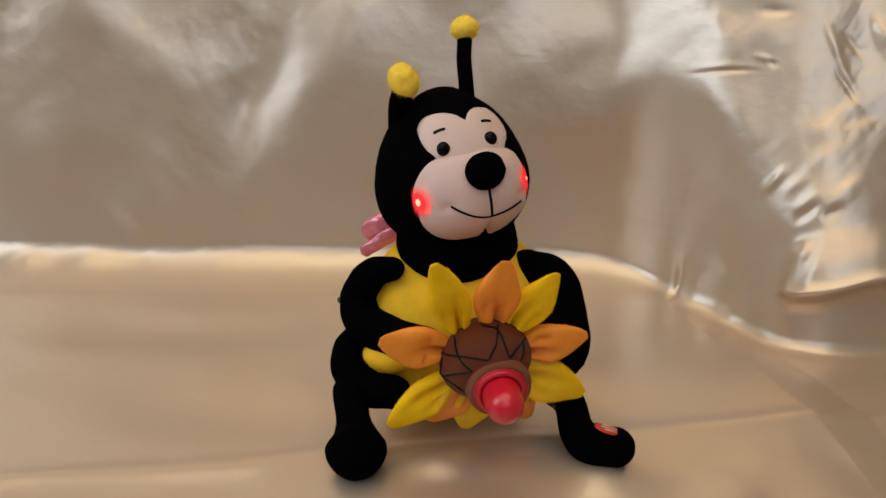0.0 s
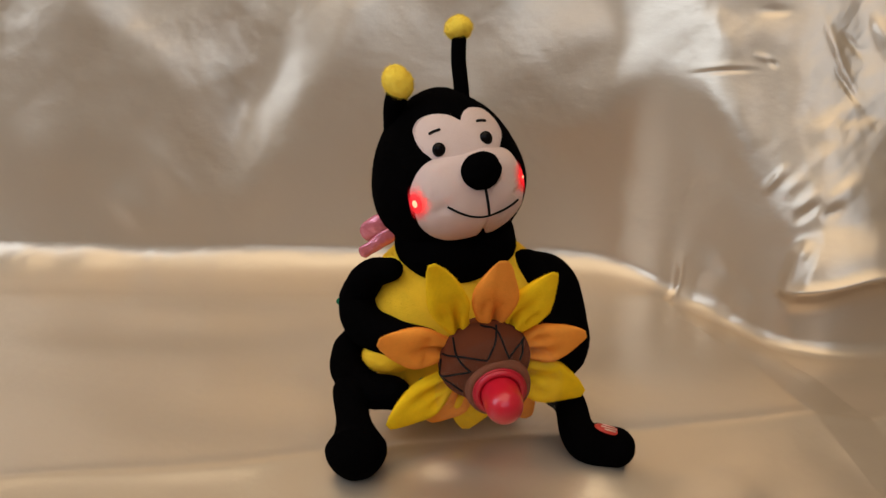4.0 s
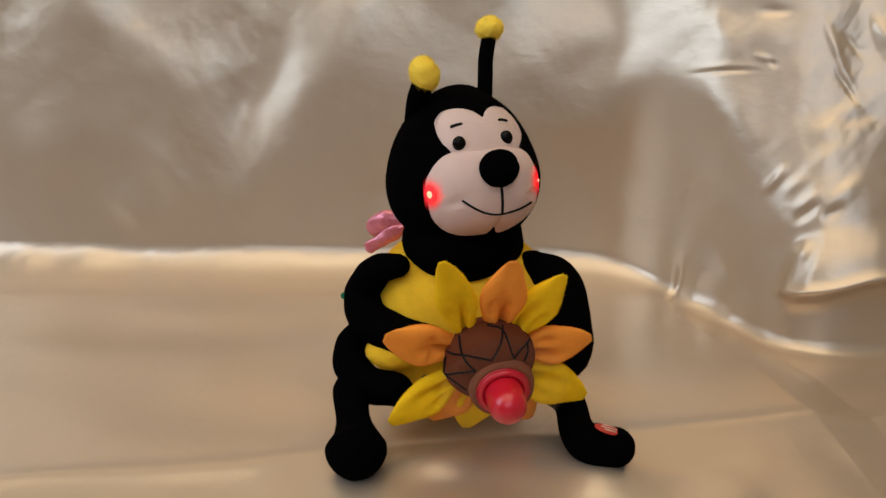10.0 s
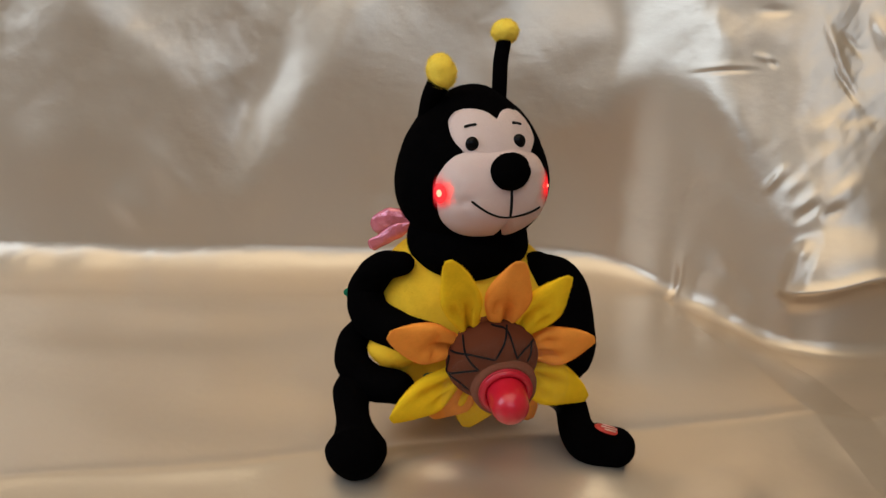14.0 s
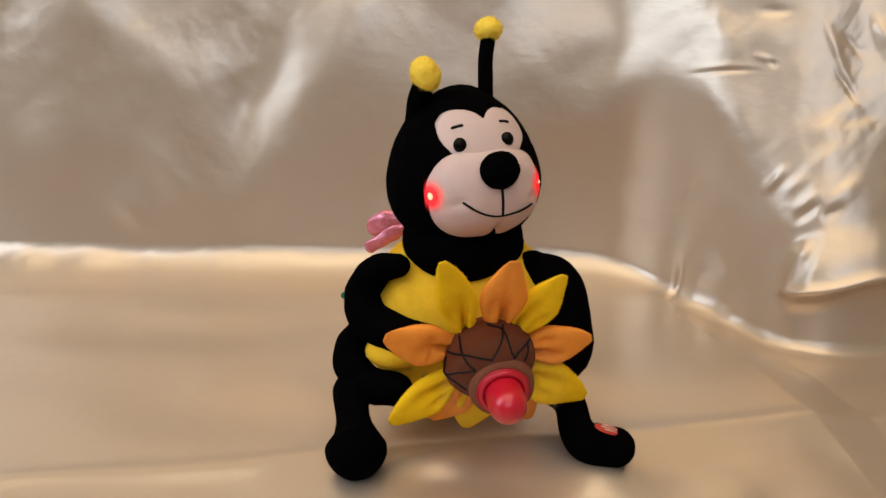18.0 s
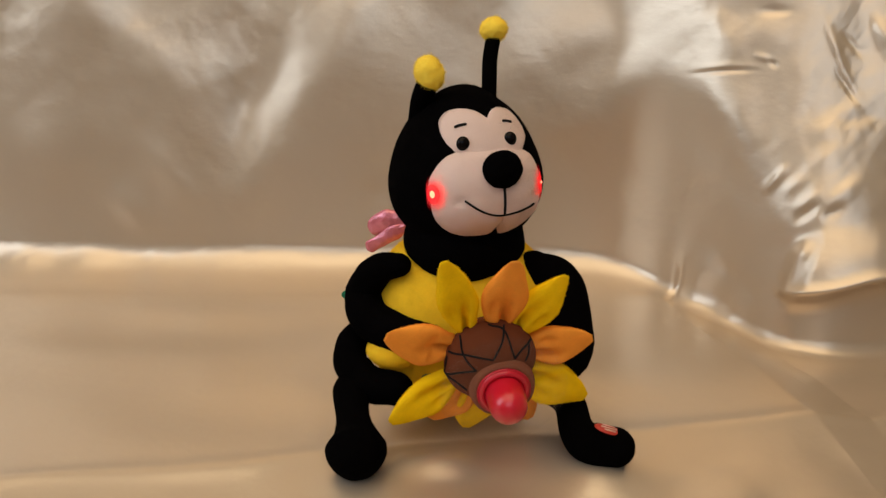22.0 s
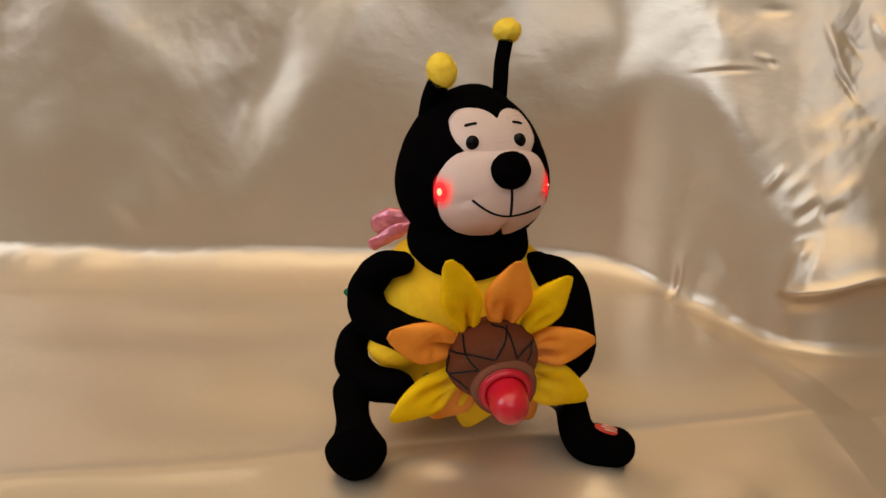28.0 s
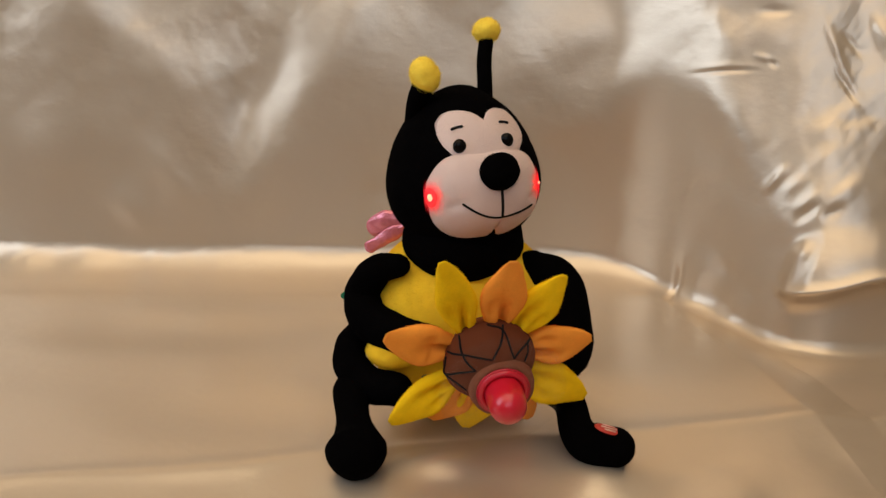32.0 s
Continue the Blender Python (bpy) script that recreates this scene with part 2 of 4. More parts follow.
# ---- the room that closes the place ----
def room():
    x0, x1, y0, y1, z1, t = -1.8, 1.9, -2.4, 0.75, 2.4, 0.12
    tagged(flat_part("floor", box_bm((x0 - t, y0 - t, -0.16), (x1 + t, y1 + t, -0.024)), BOARDS), "brown wooden floor under the cloth", "floor", kind="structure")
    tagged(flat_part("ceiling", box_bm((x0 - t, y0 - t, z1), (x1 + t, y1 + t, z1 + t)), PLASTER), "plain off-white plaster ceiling", "ceiling", kind="structure")
    tagged(flat_part("wall_north", box_bm((x0 - t, y1, -0.024), (x1 + t, y1 + t, z1)), PLASTER), "plain off-white wall behind the cloth", "wall", kind="structure")
    tagged(flat_part("wall_east", box_bm((x1, y0, -0.024), (x1 + t, y1, z1)), PLASTER), "plain off-white side wall", "wall", kind="structure")
    def wall_with_opening(name, boxes, label):
        bm = bmesh.new()
        for lo, hi in boxes:
            b = box_bm(lo, hi)
            me = bpy.data.meshes.new("tmp")
            b.to_mesh(me)
            b.free()
            bm.from_mesh(me)
            bpy.data.meshes.remove(me)
        tagged(flat_part(name, bm, PLASTER), label, "wall", kind="structure")
    a, b, c, d = -0.9, 1.1, 0.95, 2.15
    wall_with_opening("wall_south", (((x0 - t, y0 - t, -0.024), (a, y0, z1)), ((b, y0 - t, -0.024), (x1 + t, y0, z1)), ((a, y0 - t, -0.024), (b, y0, c)), ((a, y0 - t, d), (b, y0, z1))),
                      "plain off-white wall with a window opening")
    a, b, c, d = -1.4, -0.1, 0.55, 1.95
    wall_with_opening("wall_west", (((x0 - t, y0, -0.024), (x0, a, z1)), ((x0 - t, b, -0.024), (x0, y1, z1)), ((x0 - t, a, -0.024), (x0, b, c)), ((x0 - t, a, d), (x0, b, z1))),
                      "plain off-white side wall with a window opening")


room()


# ---- the satin sheet ----
BASE_LINE = [(-1.3, 0.335), (-0.9, 0.32), (-0.444, 0.303), (-0.054, 0.293), (0.105, 0.293), (0.170, 0.284), (0.206, 0.262), (0.230, 0.232), (0.250, 0.202), (0.267, 0.168), (0.284, 0.136), (0.308, 0.115), (0.342, 0.109), (0.42, 0.114), (0.62, 0.095), (1.0, 0.10)]


SIDE_SLOPE = 0.21


def satin_sheet():
    base = np.array(spline([(x, y, 0) for x, y in BASE_LINE], 520))[:, :2]
    for _ in range(40):
        base[1:-1] = (base[:-2] + 2 * base[1:-1] + base[2:]) / 4
    step = np.r_[0, np.cumsum(np.hypot(*np.diff(base, axis=0).T))]
    mid = step[np.argmin(np.abs(base[:, 0]))]
    s = np.r_[np.linspace(0, mid - 0.56, 40), np.linspace(mid - 0.558, mid + 0.60, 680), np.linspace(mid + 0.61, step[-1], 30)]
    bx, by = np.interp(s, step, base[:, 0]), np.interp(s, step, base[:, 1])
    tx, ty = np.gradient(bx, s), np.gradient(by, s)
    ln = np.hypot(tx, ty)
    nx, ny = ty / ln, -tx / ln            # towards the camera
    s0 = s[np.argmin(np.abs(bx))]
    s = s - s0
    front, high = 0.62, 0.75
    turned_in = 1 / (1 + np.exp(-(s - 0.20) / 0.02))
    deep, tall = (0.062 - 0.050 * turned_in)[None, :], (0.034 - 0.023 * turned_in)[None, :]     # how the cloth curves up: along the floor, up the wall
    roll = (0.011 * np.exp(-((s - 0.285) / 0.035) ** 2))[None, :]           # a thicker roll where the cloth is gathered
    deep, tall = deep + roll, tall + roll
    tt = np.r_[np.linspace(-front, -0.062, 246), np.linspace(-0.06, 0.06, 110), np.linspace(0.062, 0.32, 165), np.linspace(0.33, high, 60)]
    S, T = np.meshgrid(s, tt)
    arc = (deep + tall) * 0.8
    a = np.clip((T + arc / 2) / arc * math.pi / 2, 0, math.pi / 2)
    out = np.where(T < -arc / 2, -(T + arc / 2), 0) + deep * (1 - np.sin(a))      # distance in front of the wall
    up = tall * (1 - np.cos(a)) + np.where(T > arc / 2, T - arc / 2, 0)
    # the floor part is square to the back wall: it runs towards -y, the wall part leans back a little
    w = np.clip(out / 0.10, 0, 1)
    fx = (1 - w) * nx + w * 0
    fy = (1 - w) * ny + w * -1
    kernel = np.exp(-0.5 * ((s[:, None] - s[None, :]) / 0.12) ** 2) * np.gradient(s)[None, :]
    kernel /= kernel.sum(1, keepdims=True)
    rise = np.clip(up / 0.34, 0, 1)
    rise = np.sin(rise * math.pi / 2)
    X = bx + (kernel @ bx - bx) * rise + fx * np.minimum(out, 0.1)
    Y = by + (kernel @ by - by) * rise + fy * np.minimum(out, 0.1) - np.maximum(out - 0.1, 0)
    lean = 0.075 * up
    side = (X - 0.1921) * 0.981 + (Y - 0.3347) * 0.1936          # beyond this line on the floor the cloth sinks, and the wall part with it
    X, Y, Z = X - nx * lean, Y - ny * lean, up - SIDE_SLOPE * 0.001 * np.logaddexp(0, np.clip(side, -0.05, 0.045) / 0.001) * (1 - np.clip(T / 0.08, 0, 1)) ** 2
    back = leaning(S, T, X, Y)              # it hangs back in a direction that changes slowly along the wall, so that it never crowds in a bend
    sx, sy = kernel @ kernel @ nx, kernel @ kernel @ ny
    X, Y = X + sx / np.hypot(sx, sy) * back, Y + sy / np.hypot(sx, sy) * back
    H = np.zeros_like(S)
    for f in FOLDS:
        H += f(S, T, X, Y)
    du, dv = np.gradient(np.stack([X, Y, Z]), axis=(1, 2))
    N = np.cross(dv, du, axis=0)
    N /= np.linalg.norm(N, axis=0) + 1e-12
    N *= -np.sign((N * np.stack([np.zeros_like(X), np.ones_like(X), -np.ones_like(X)])).sum(0))
    P = np.stack([X, Y, Z]) + N * H
    P[2] = -0.0225 + 0.0015 * np.logaddexp(0, (P[2] + 0.0225) / 0.0015)         # it comes to rest on the boards
    rows, cols = S.shape
    verts = P.reshape(3, -1).T
    idx = np.arange(rows * cols).reshape(rows, cols)
    faces = np.stack([idx[:-1, :-1], idx[:-1, 1:], idx[1:, 1:], idx[1:, :-1]], -1).reshape(-1, 4)
    me = bpy.data.meshes.new("satin_backdrop")
    me.from_pydata(verts.tolist(), [], faces.tolist())
    me.polygons.foreach_set("use_smooth", [True] * len(me.polygons))
    me.materials.append(SATIN)
    tagged(new("satin_backdrop", me), "champagne satin cloth draped over floor and wall in soft folds", "cloth", kind="structure")


def fold(s0, t0, s1, t1, width, height, sharp=2.0, skew=0.0):
    """A ridge (or, with height below 0, a valley) along the line from (s0, t0) to (s1, t1) on the sheet, in metres; it fades at both ends."""
    def shape(S, T, X, Y):
        dx, dy = s1 - s0, t1 - t0
        ln = math.hypot(dx, dy)
        along = ((S - s0) * dx + (T - t0) * dy) / ln
        across = ((S - s0) * -dy + (T - t0) * dx) / ln
        fade = np.clip(along / ln, 0, 1)
        fade = np.sin(fade * math.pi) ** 1.4
        g = np.exp(-np.abs(across / width) ** sharp)
        return height * fade * g * (1 + skew * np.tanh(across / width))
    return shape


def bell(q):
    return 1 / (1 + np.exp(-np.clip(q, -40, 40)))


def crumple(u, v, short, long, slope, count, seed):
    """Soft unevenness without a direction: waves of many lengths, bent a little; slope is their usual steepness."""
    rng = np.random.RandomState(seed)
    out = np.zeros_like(u)
    for k in range(count):
        wave = short * (long / short) ** rng.rand()
        a, ph, bend = rng.rand() * 3.1416, rng.rand() * 6.28, rng.rand() * 6.28
        out += wave * np.sin(2 * math.pi * (u * math.cos(a) + v * math.sin(a)) / wave + ph + 1.2 * np.sin((u * math.sin(bend) + v * math.cos(bend)) * 2 / wave + bend))
    return out * slope / (4.44 * math.sqrt(count))


def ripples(S, T, X, Y):
    """Slow unevenness of cloth that hangs: many soft waves, more of them where it is bunched."""
    rng = np.random.RandomState(7)
    wall = np.clip((T - 0.01) / 0.08, 0, 1)
    bunched = 1 / (1 + np.exp(-(S - 0.36) / 0.03))
    out = np.zeros_like(S)
    for k in range(46):
        wave = 0.05 + 0.24 * rng.rand() ** 1.2
        a = rng.normal(0.55, 0.6)
        ph = rng.rand() * 6.28
        bend = 0.25 * np.sin(9 * S + 6 * T + ph)
        amount = 0.0026 * wave * (0.8 * (wave > 0.10) + bunched * 0.15)
        out += amount * np.sin(2 * math.pi * (S * math.cos(a) + T * math.sin(a)) / wave + ph + bend)
    # short slanting crinkles, here and there
    cloud = 0.5 + 0.5 * np.sin(11 * S - 17 * T + 2 * np.sin(8 * T + 5 * S))
    for k in range(26):
        wave = 0.010 + 0.028 * rng.rand()
        a, ph = rng.normal(0.65, 0.22), rng.rand() * 6.28
        out += (0.2 + cloud + 0.2 * bunched) * 0.0006 * wave * np.sin(2 * math.pi * (S * math.cos(a) + T * math.sin(a)) / wave + ph + 1.5 * np.sin(31 * S + 23 * T + ph))
    out = out * wall + np.exp(-((T - 0.012) / 0.030) ** 2) * crumple(S, 0.25 * T, 0.06, 0.24, 0.07, 24, 51) * bell((0.18 - S) / 0.01) + np.exp(-((T - 0.02) / 0.025) ** 2) * crumple(S, T, 0.014, 0.04, 0.022, 24, 52)
    mask = np.clip(0.6 + 40 * crumple(S, T, 0.10, 0.25, 0.5, 12, 4), 0.15, 1.3)
    out += wall * mask * (crumple(S, T, 0.025, 0.11, 0.026, 46, 21) + crumple(S, T, 0.008, 0.022, 0.014, 40, 22)) + wall * bunched * np.clip((T - 0.10) / 0.03, 0, 1) * crumple(S - 1.1 * T, 0.4 * (S + T), 0.012, 0.036, 0.034, 40, 33)
    return out


def lying(S, T, X, Y):
    """The part that lies flat: a shallow trough before the wall, a bend near its front, a crease along one side."""
    out = -0.0015 * np.exp(-((T + 0.14) / 0.04) ** 2) / (1 + np.exp((S - 0.20) / 0.02))
    edge = -0.0490 + 0.160 * X + 0.03 * X * X + 0.35 * crumple(X, Y, 0.05, 0.2, 0.3, 12, 41)
    ahead = edge - Y
    down = np.clip(ahead, 0, 0.075)
    held = 1 - 0.75 * np.exp(-((X + 0.053) / 0.026) ** 2 - ((Y + 0.078) / 0.024) ** 2) - 0.75 * np.exp(-((X - 0.098) / 0.026) ** 2 - ((Y + 0.066) / 0.024) ** 2)       # the feet lie on it
    out = out - 0.23 * (np.sqrt(down ** 2 + 0.00006) - 0.0078) * held + 0.0016 * np.exp(-((ahead - 0.002) / 0.009) ** 2)
    out = out + crumple(X, Y, 0.03, 0.12, 0.050, 34, 5) * np.clip((ahead - 0.005) / 0.03, 0, 1)
    out = out + 0.0075 * np.exp(-((X + 0.004) / 0.028) ** 2 - ((Y + 0.067 - 0.12 * X) / 0.013) ** 2)
    rng = np.random.RandomState(11)
    for k in range(16):
        wave, a, ph = 0.08 + 0.22 * rng.rand(), rng.normal(1.4, 0.35), rng.rand() * 6.28
        out = out + np.clip(-T / 0.05, 0, 1) * 0.0026 * wave * np.sin(2 * math.pi * (X * math.cos(a) + Y * math.sin(a)) / wave + ph)
    return out


def slack(S, T):
    """How far the hanging cloth leans back, place by place: it is slack above an uneven line, along one long slanting fold and in a few shallow dents."""
    rough = crumple(S, T, 0.02, 0.09, 1.1, 40, 9) + crumple(S - T, 0.5 * (S + T), 0.012, 0.03, 0.5, 30, 10)
    line = np.interp(S, [-0.62, -0.45, -0.40, -0.366, -0.338, -0.312, -0.275, -0.234, -0.205, -0.19, -0.17, -0.15, -0.09, -0.04, 0.02, 0.08, 0.13, 0.165, 0.19, 0.205, 0.222, 0.247, 0.270, 0.288, 0.302, 0.322, 0.340, 0.365, 0.42, 0.66],
                     [0.40, 0.34, 0.31, 0.272, 0.249, 0.222, 0.193, 0.198, 0.209, 0.228, 0.250, 0.262, 0.278, 0.258, 0.222, 0.186, 0.162, 0.168, 0.192, 0.214, 0.231, 0.234, 0.214, 0.186, 0.162, 0.136, 0.116, 0.098, 0.09, 0.09])
    near = bell((S - 0.16) / 0.05)
    above = bell((T - line - rough) / (0.011 + 0.002 * near))
    cloud = np.clip(0.75 + 26 * crumple(S, T, 0.04, 0.14, 0.55, 24, 17), 0.25, 1.5)
    out = above * cloud * (SLACK + 0.065 * bell((S - 0.12) / 0.025))
    left = np.interp(T, [0.085, 0.122, 0.174, 0.229, 0.282], [-0.230, -0.217, -0.199, -0.182, -0.168])
    right = np.interp(T, [0.085, 0.122, 0.174, 0.229, 0.282], [-0.214, -0.186, -0.147, -0.108, -0.076])
    out += SLACK_FOLD * bell((S - left - 0.5 * rough) / 0.007) * bell((right - S + 0.4 * rough) / 0.0045) * bell((T - 0.092) / 0.008) * (0.8 + 0.3 * cloud)
    for s0, t0, s1, t1, wide, much in ((-0.305, 0.150, -0.262, 0.090, 0.013, 0.07), (-0.350, 0.115, -0.300, 0.055, 0.020, 0.06), (-0.470, 0.150, -0.420, 0.06, 0.035, 0.05),
                                       (-0.375, 0.205, -0.345, 0.160, 0.014, 0.04), (0.155, 0.205, 0.185, 0.225, 0.018, 0.06), (-0.16, 0.062, -0.10, 0.048, 0.015, 0.05)):
        dx, dy = s1 - s0, t1 - t0
        along = np.clip(((S - s0) * dx + (T - t0) * dy) / (dx * dx + dy * dy), 0, 1)
        far = np.hypot(S - s0 - along * dx, T - t0 - along * dy)
        out += much * np.exp(-(far / wide) ** 2) * (0.6 + 0.6 * cloud)
    out += 0.09 * np.exp(-((S - 0.20) / 0.045) ** 2) * bell((0.15 - T) / 0.02)
    return out * bell((0.43 - T) / 0.01) * bell((T - 0.05) / 0.006)


SLACK, SLACK_FOLD = 0.085, 0.15


def leaning(S, T, X, Y):
    """The height that leans back as slack() says: a sum of cosine waves fitted to that slope, which costs little sideways tilt."""
    wide, tall, waves, steps = 1.28, 0.5, 170, 100
    us, vs = (np.arange(400) + 0.5) / 400, (np.arange(200) + 0.5) / 200
    q = -slack(*np.meshgrid(us * wide - 0.62, vs * tall))
    m, n = np.arange(waves), np.arange(1, steps)
    c = np.sin(math.pi * np.outer(n, vs)) @ q @ np.cos(math.pi * np.outer(us, m)) * (4 / (400 * 200))
    c[:, 0] /= 2
    km, kn = math.pi * m[None, :] / wide, math.pi * n[:, None] / tall
    c *= -kn / (0.05 * km ** 2 + kn ** 2)
    u, v = np.clip((S[0] + 0.62) / wide, 0, 1), np.clip(T[:, 0] / tall, 0, 1)
    turned = -0.09 * 0.02 * np.logaddexp(0, (S - 0.30 + 0.4 * (T - 0.17)) / 0.02) * bell((T - 0.13) / 0.014)      # the bunched side turns towards the middle
    return turned + np.cos(math.pi * np.outer(v, n)) @ c @ np.cos(math.pi * np.outer(m, u)) - (c.sum(0) @ np.cos(math.pi * np.outer(m, u)))[None, :]


def pillow(S, T, X, Y):
    """A stuffed bulge with a tight lower edge in the bunched cloth."""
    smooth = lambda q: np.clip(q, 0, 1) ** 2 * (3 - 2 * np.clip(q, 0, 1))
    low = 0.031 + 0.016 * smooth((S - 0.368) / 0.085) + 0.0012 * np.sin(60 * S)
    high = 0.088 + 0.010 * smooth((S - 0.38) / 0.07)
    left = 0.364 + (T - 0.035) * 0.25
    body = smooth((S - left) / 0.024) * smooth((0.62 - S) / 0.08) * smooth((T - low) / 0.011) * smooth((high + 0.01 - T) / 0.05)
    rim = np.exp(-((T - low - 0.005) / 0.008) ** 2) * smooth((S - left) / 0.02) + 0.8 * np.exp(-((S - left - 0.006) / 0.008) ** 2) * smooth((T - low) / 0.01) * smooth((high - T) / 0.02)
    return 0.014 * body + 0.0075 * rim


FOLDS = [ripples, lying, pillow,
         fold(-0.394, 0.319, -0.246, 0.178, 0.0279, 0.0048), fold(-0.121, 0.301, -0.264, 0.098, 0.0310, -0.0036),
         fold(-0.300, 0.150, -0.258, 0.073, 0.0136, 0.0019), fold(-0.346, 0.103, -0.305, 0.050, 0.0161, 0.0022), fold(-0.438, 0.172, -0.389, 0.097, 0.0248, 0.0019),
         fold(0.109, 0.144, 0.234, 0.268, 0.0434, 0.0029), fold(0.106, 0.226, 0.176, 0.271, 0.0248, 0.0024), fold(0.232, 0.235, 0.339, 0.117, 0.0218, 0.0043),
         fold(0.239, 0.211, 0.309, 0.216, 0.0021, -0.0012), fold(0.234, 0.216, 0.309, 0.219, 0.0031, 0.0006), fold(0.290, 0.265, 0.329, 0.267, 0.0042, -0.0013),
         fold(0.351, 0.270, 0.411, 0.199, 0.0052, 0.0017), fold(0.379, 0.222, 0.423, 0.188, 0.0031, -0.0014), fold(0.377, 0.254, 0.421, 0.230, 0.0036, -0.0014),
         fold(0.420, 0.268, 0.455, 0.224, 0.0062, 0.0029), fold(0.295, 0.229, 0.319, 0.224, 0.0026, 0.0010), fold(0.310, 0.226, 0.324, 0.219, 0.0021, -0.0009),
         fold(0.329, 0.111, 0.353, 0.141, 0.0042, 0.0017), fold(0.348, 0.115, 0.377, 0.134, 0.0052, 0.0010), fold(0.365, 0.093, 0.391, 0.114, 0.0047, -0.0019),
         fold(0.389, 0.100, 0.416, 0.112, 0.0047, -0.0019), fold(0.363, 0.101, 0.392, 0.122, 0.0052, 0.0012), fold(0.391, 0.106, 0.433, 0.138, 0.0073, 0.0014),
         fold(0.346, 0.163, 0.428, 0.180, 0.0094, 0.0014), fold(0.379, 0.172, 0.449, 0.188, 0.0062, -0.0012), fold(0.363, 0.139, 0.420, 0.164, 0.0114, 0.0014),
         fold(0.283, 0.249, 0.346, 0.241, 0.0156, 0.0018), fold(0.247, 0.268, 0.292, 0.221, 0.0130, 0.0018), fold(0.242, 0.080, 0.245, -0.030, 0.0130, 0.0020),
         fold(0.288, 0.055, 0.266, -0.020, 0.0150, 0.0050), fold(0.256, 0.045, 0.254, -0.022, 0.0045, -0.0030), fold(0.334, 0.030, 0.310, -0.012, 0.0104, 0.0022), fold(0.319, 0.036, 0.288, 0.043, 0.0073, -0.0014),
         ]
satin_sheet()

# ---- the plush bee ----
bee = tagged(new("plush_toy"), "black yellow plush bee toy sitting on satin holding a sunflower", "plush toy")

HEAD = Vector((0.0130, 0.0, 0.1735))
HEAD_TURN = (23, 8, -3)          # turned to the side, lifted, leaning


def turn(yaw, lift, lean):
    return Matrix.Rotation(radians(yaw), 3, "Z") @ Matrix.Rotation(radians(-lift), 3, "X") @ Matrix.Rotation(radians(lean), 3, "Y")


HR = (0.0494, 0.0470, 0.0522)
HX = -0.0010                      # the hood sits a little to one side of the face
HEGG = 0.18


def hood_at(x, z, proud=0.0):
    """The place on the hood's front at x, z of the head's own space."""
    zn = max(-0.999, min(0.999, z / HR[2]))
    k = 1 - HEGG * zn
    y = math.sqrt(max(0.0, 1 - zn * zn - ((x - HX) / (HR[0] * k)) ** 2)) * HR[1] * k
    p = Vector((x, -y, z))
    n = Vector(((x - HX) / HR[0] ** 2, -y / HR[1] ** 2, z / HR[2] ** 2)).normalized()
    return p + n * proud


MZ = Vector((-0.0026, -0.0240, -0.0112))
MR = (0.0372, 0.0300, 0.0296)
MP = 2.4                         # a little boxier than an ellipsoid


def muzzle_at(x, z, proud=0.0):
    u, w = (x - MZ.x) / MR[0], (z - MZ.z) / MR[2]
    y = max(0.0, 1 - abs(u) ** MP - abs(w) ** MP) ** (1 / MP)
    n = Vector((u / MR[0], -y / MR[1], w / MR[2])).normalized()
    return Vector((x, MZ.y - y * MR[1], z)) + n * proud


def thread_bm(points, r=0.0006, n=24):
    return tube_bm([(*p, r) for p in points], n, 8)


def lobe_radius(ang):
    """Outline of the face patch about its middle: two rounded lobes above, narrowing to the muzzle."""
    best = 0.0
    d = Vector((math.cos(ang), math.sin(ang)))
    for cx, cz, r in ((-0.0128, 0.0050, 0.0160), (0.0136, 0.0045, 0.0156), (0.0, -0.016, 0.022), (0.0, -0.004, 0.014)):
        c = Vector((cx, cz))
        b = d.dot(c)
        q = b * b - c.length_squared + r * r
        if q > 0:
            best = max(best, b + math.sqrt(q))
    return best


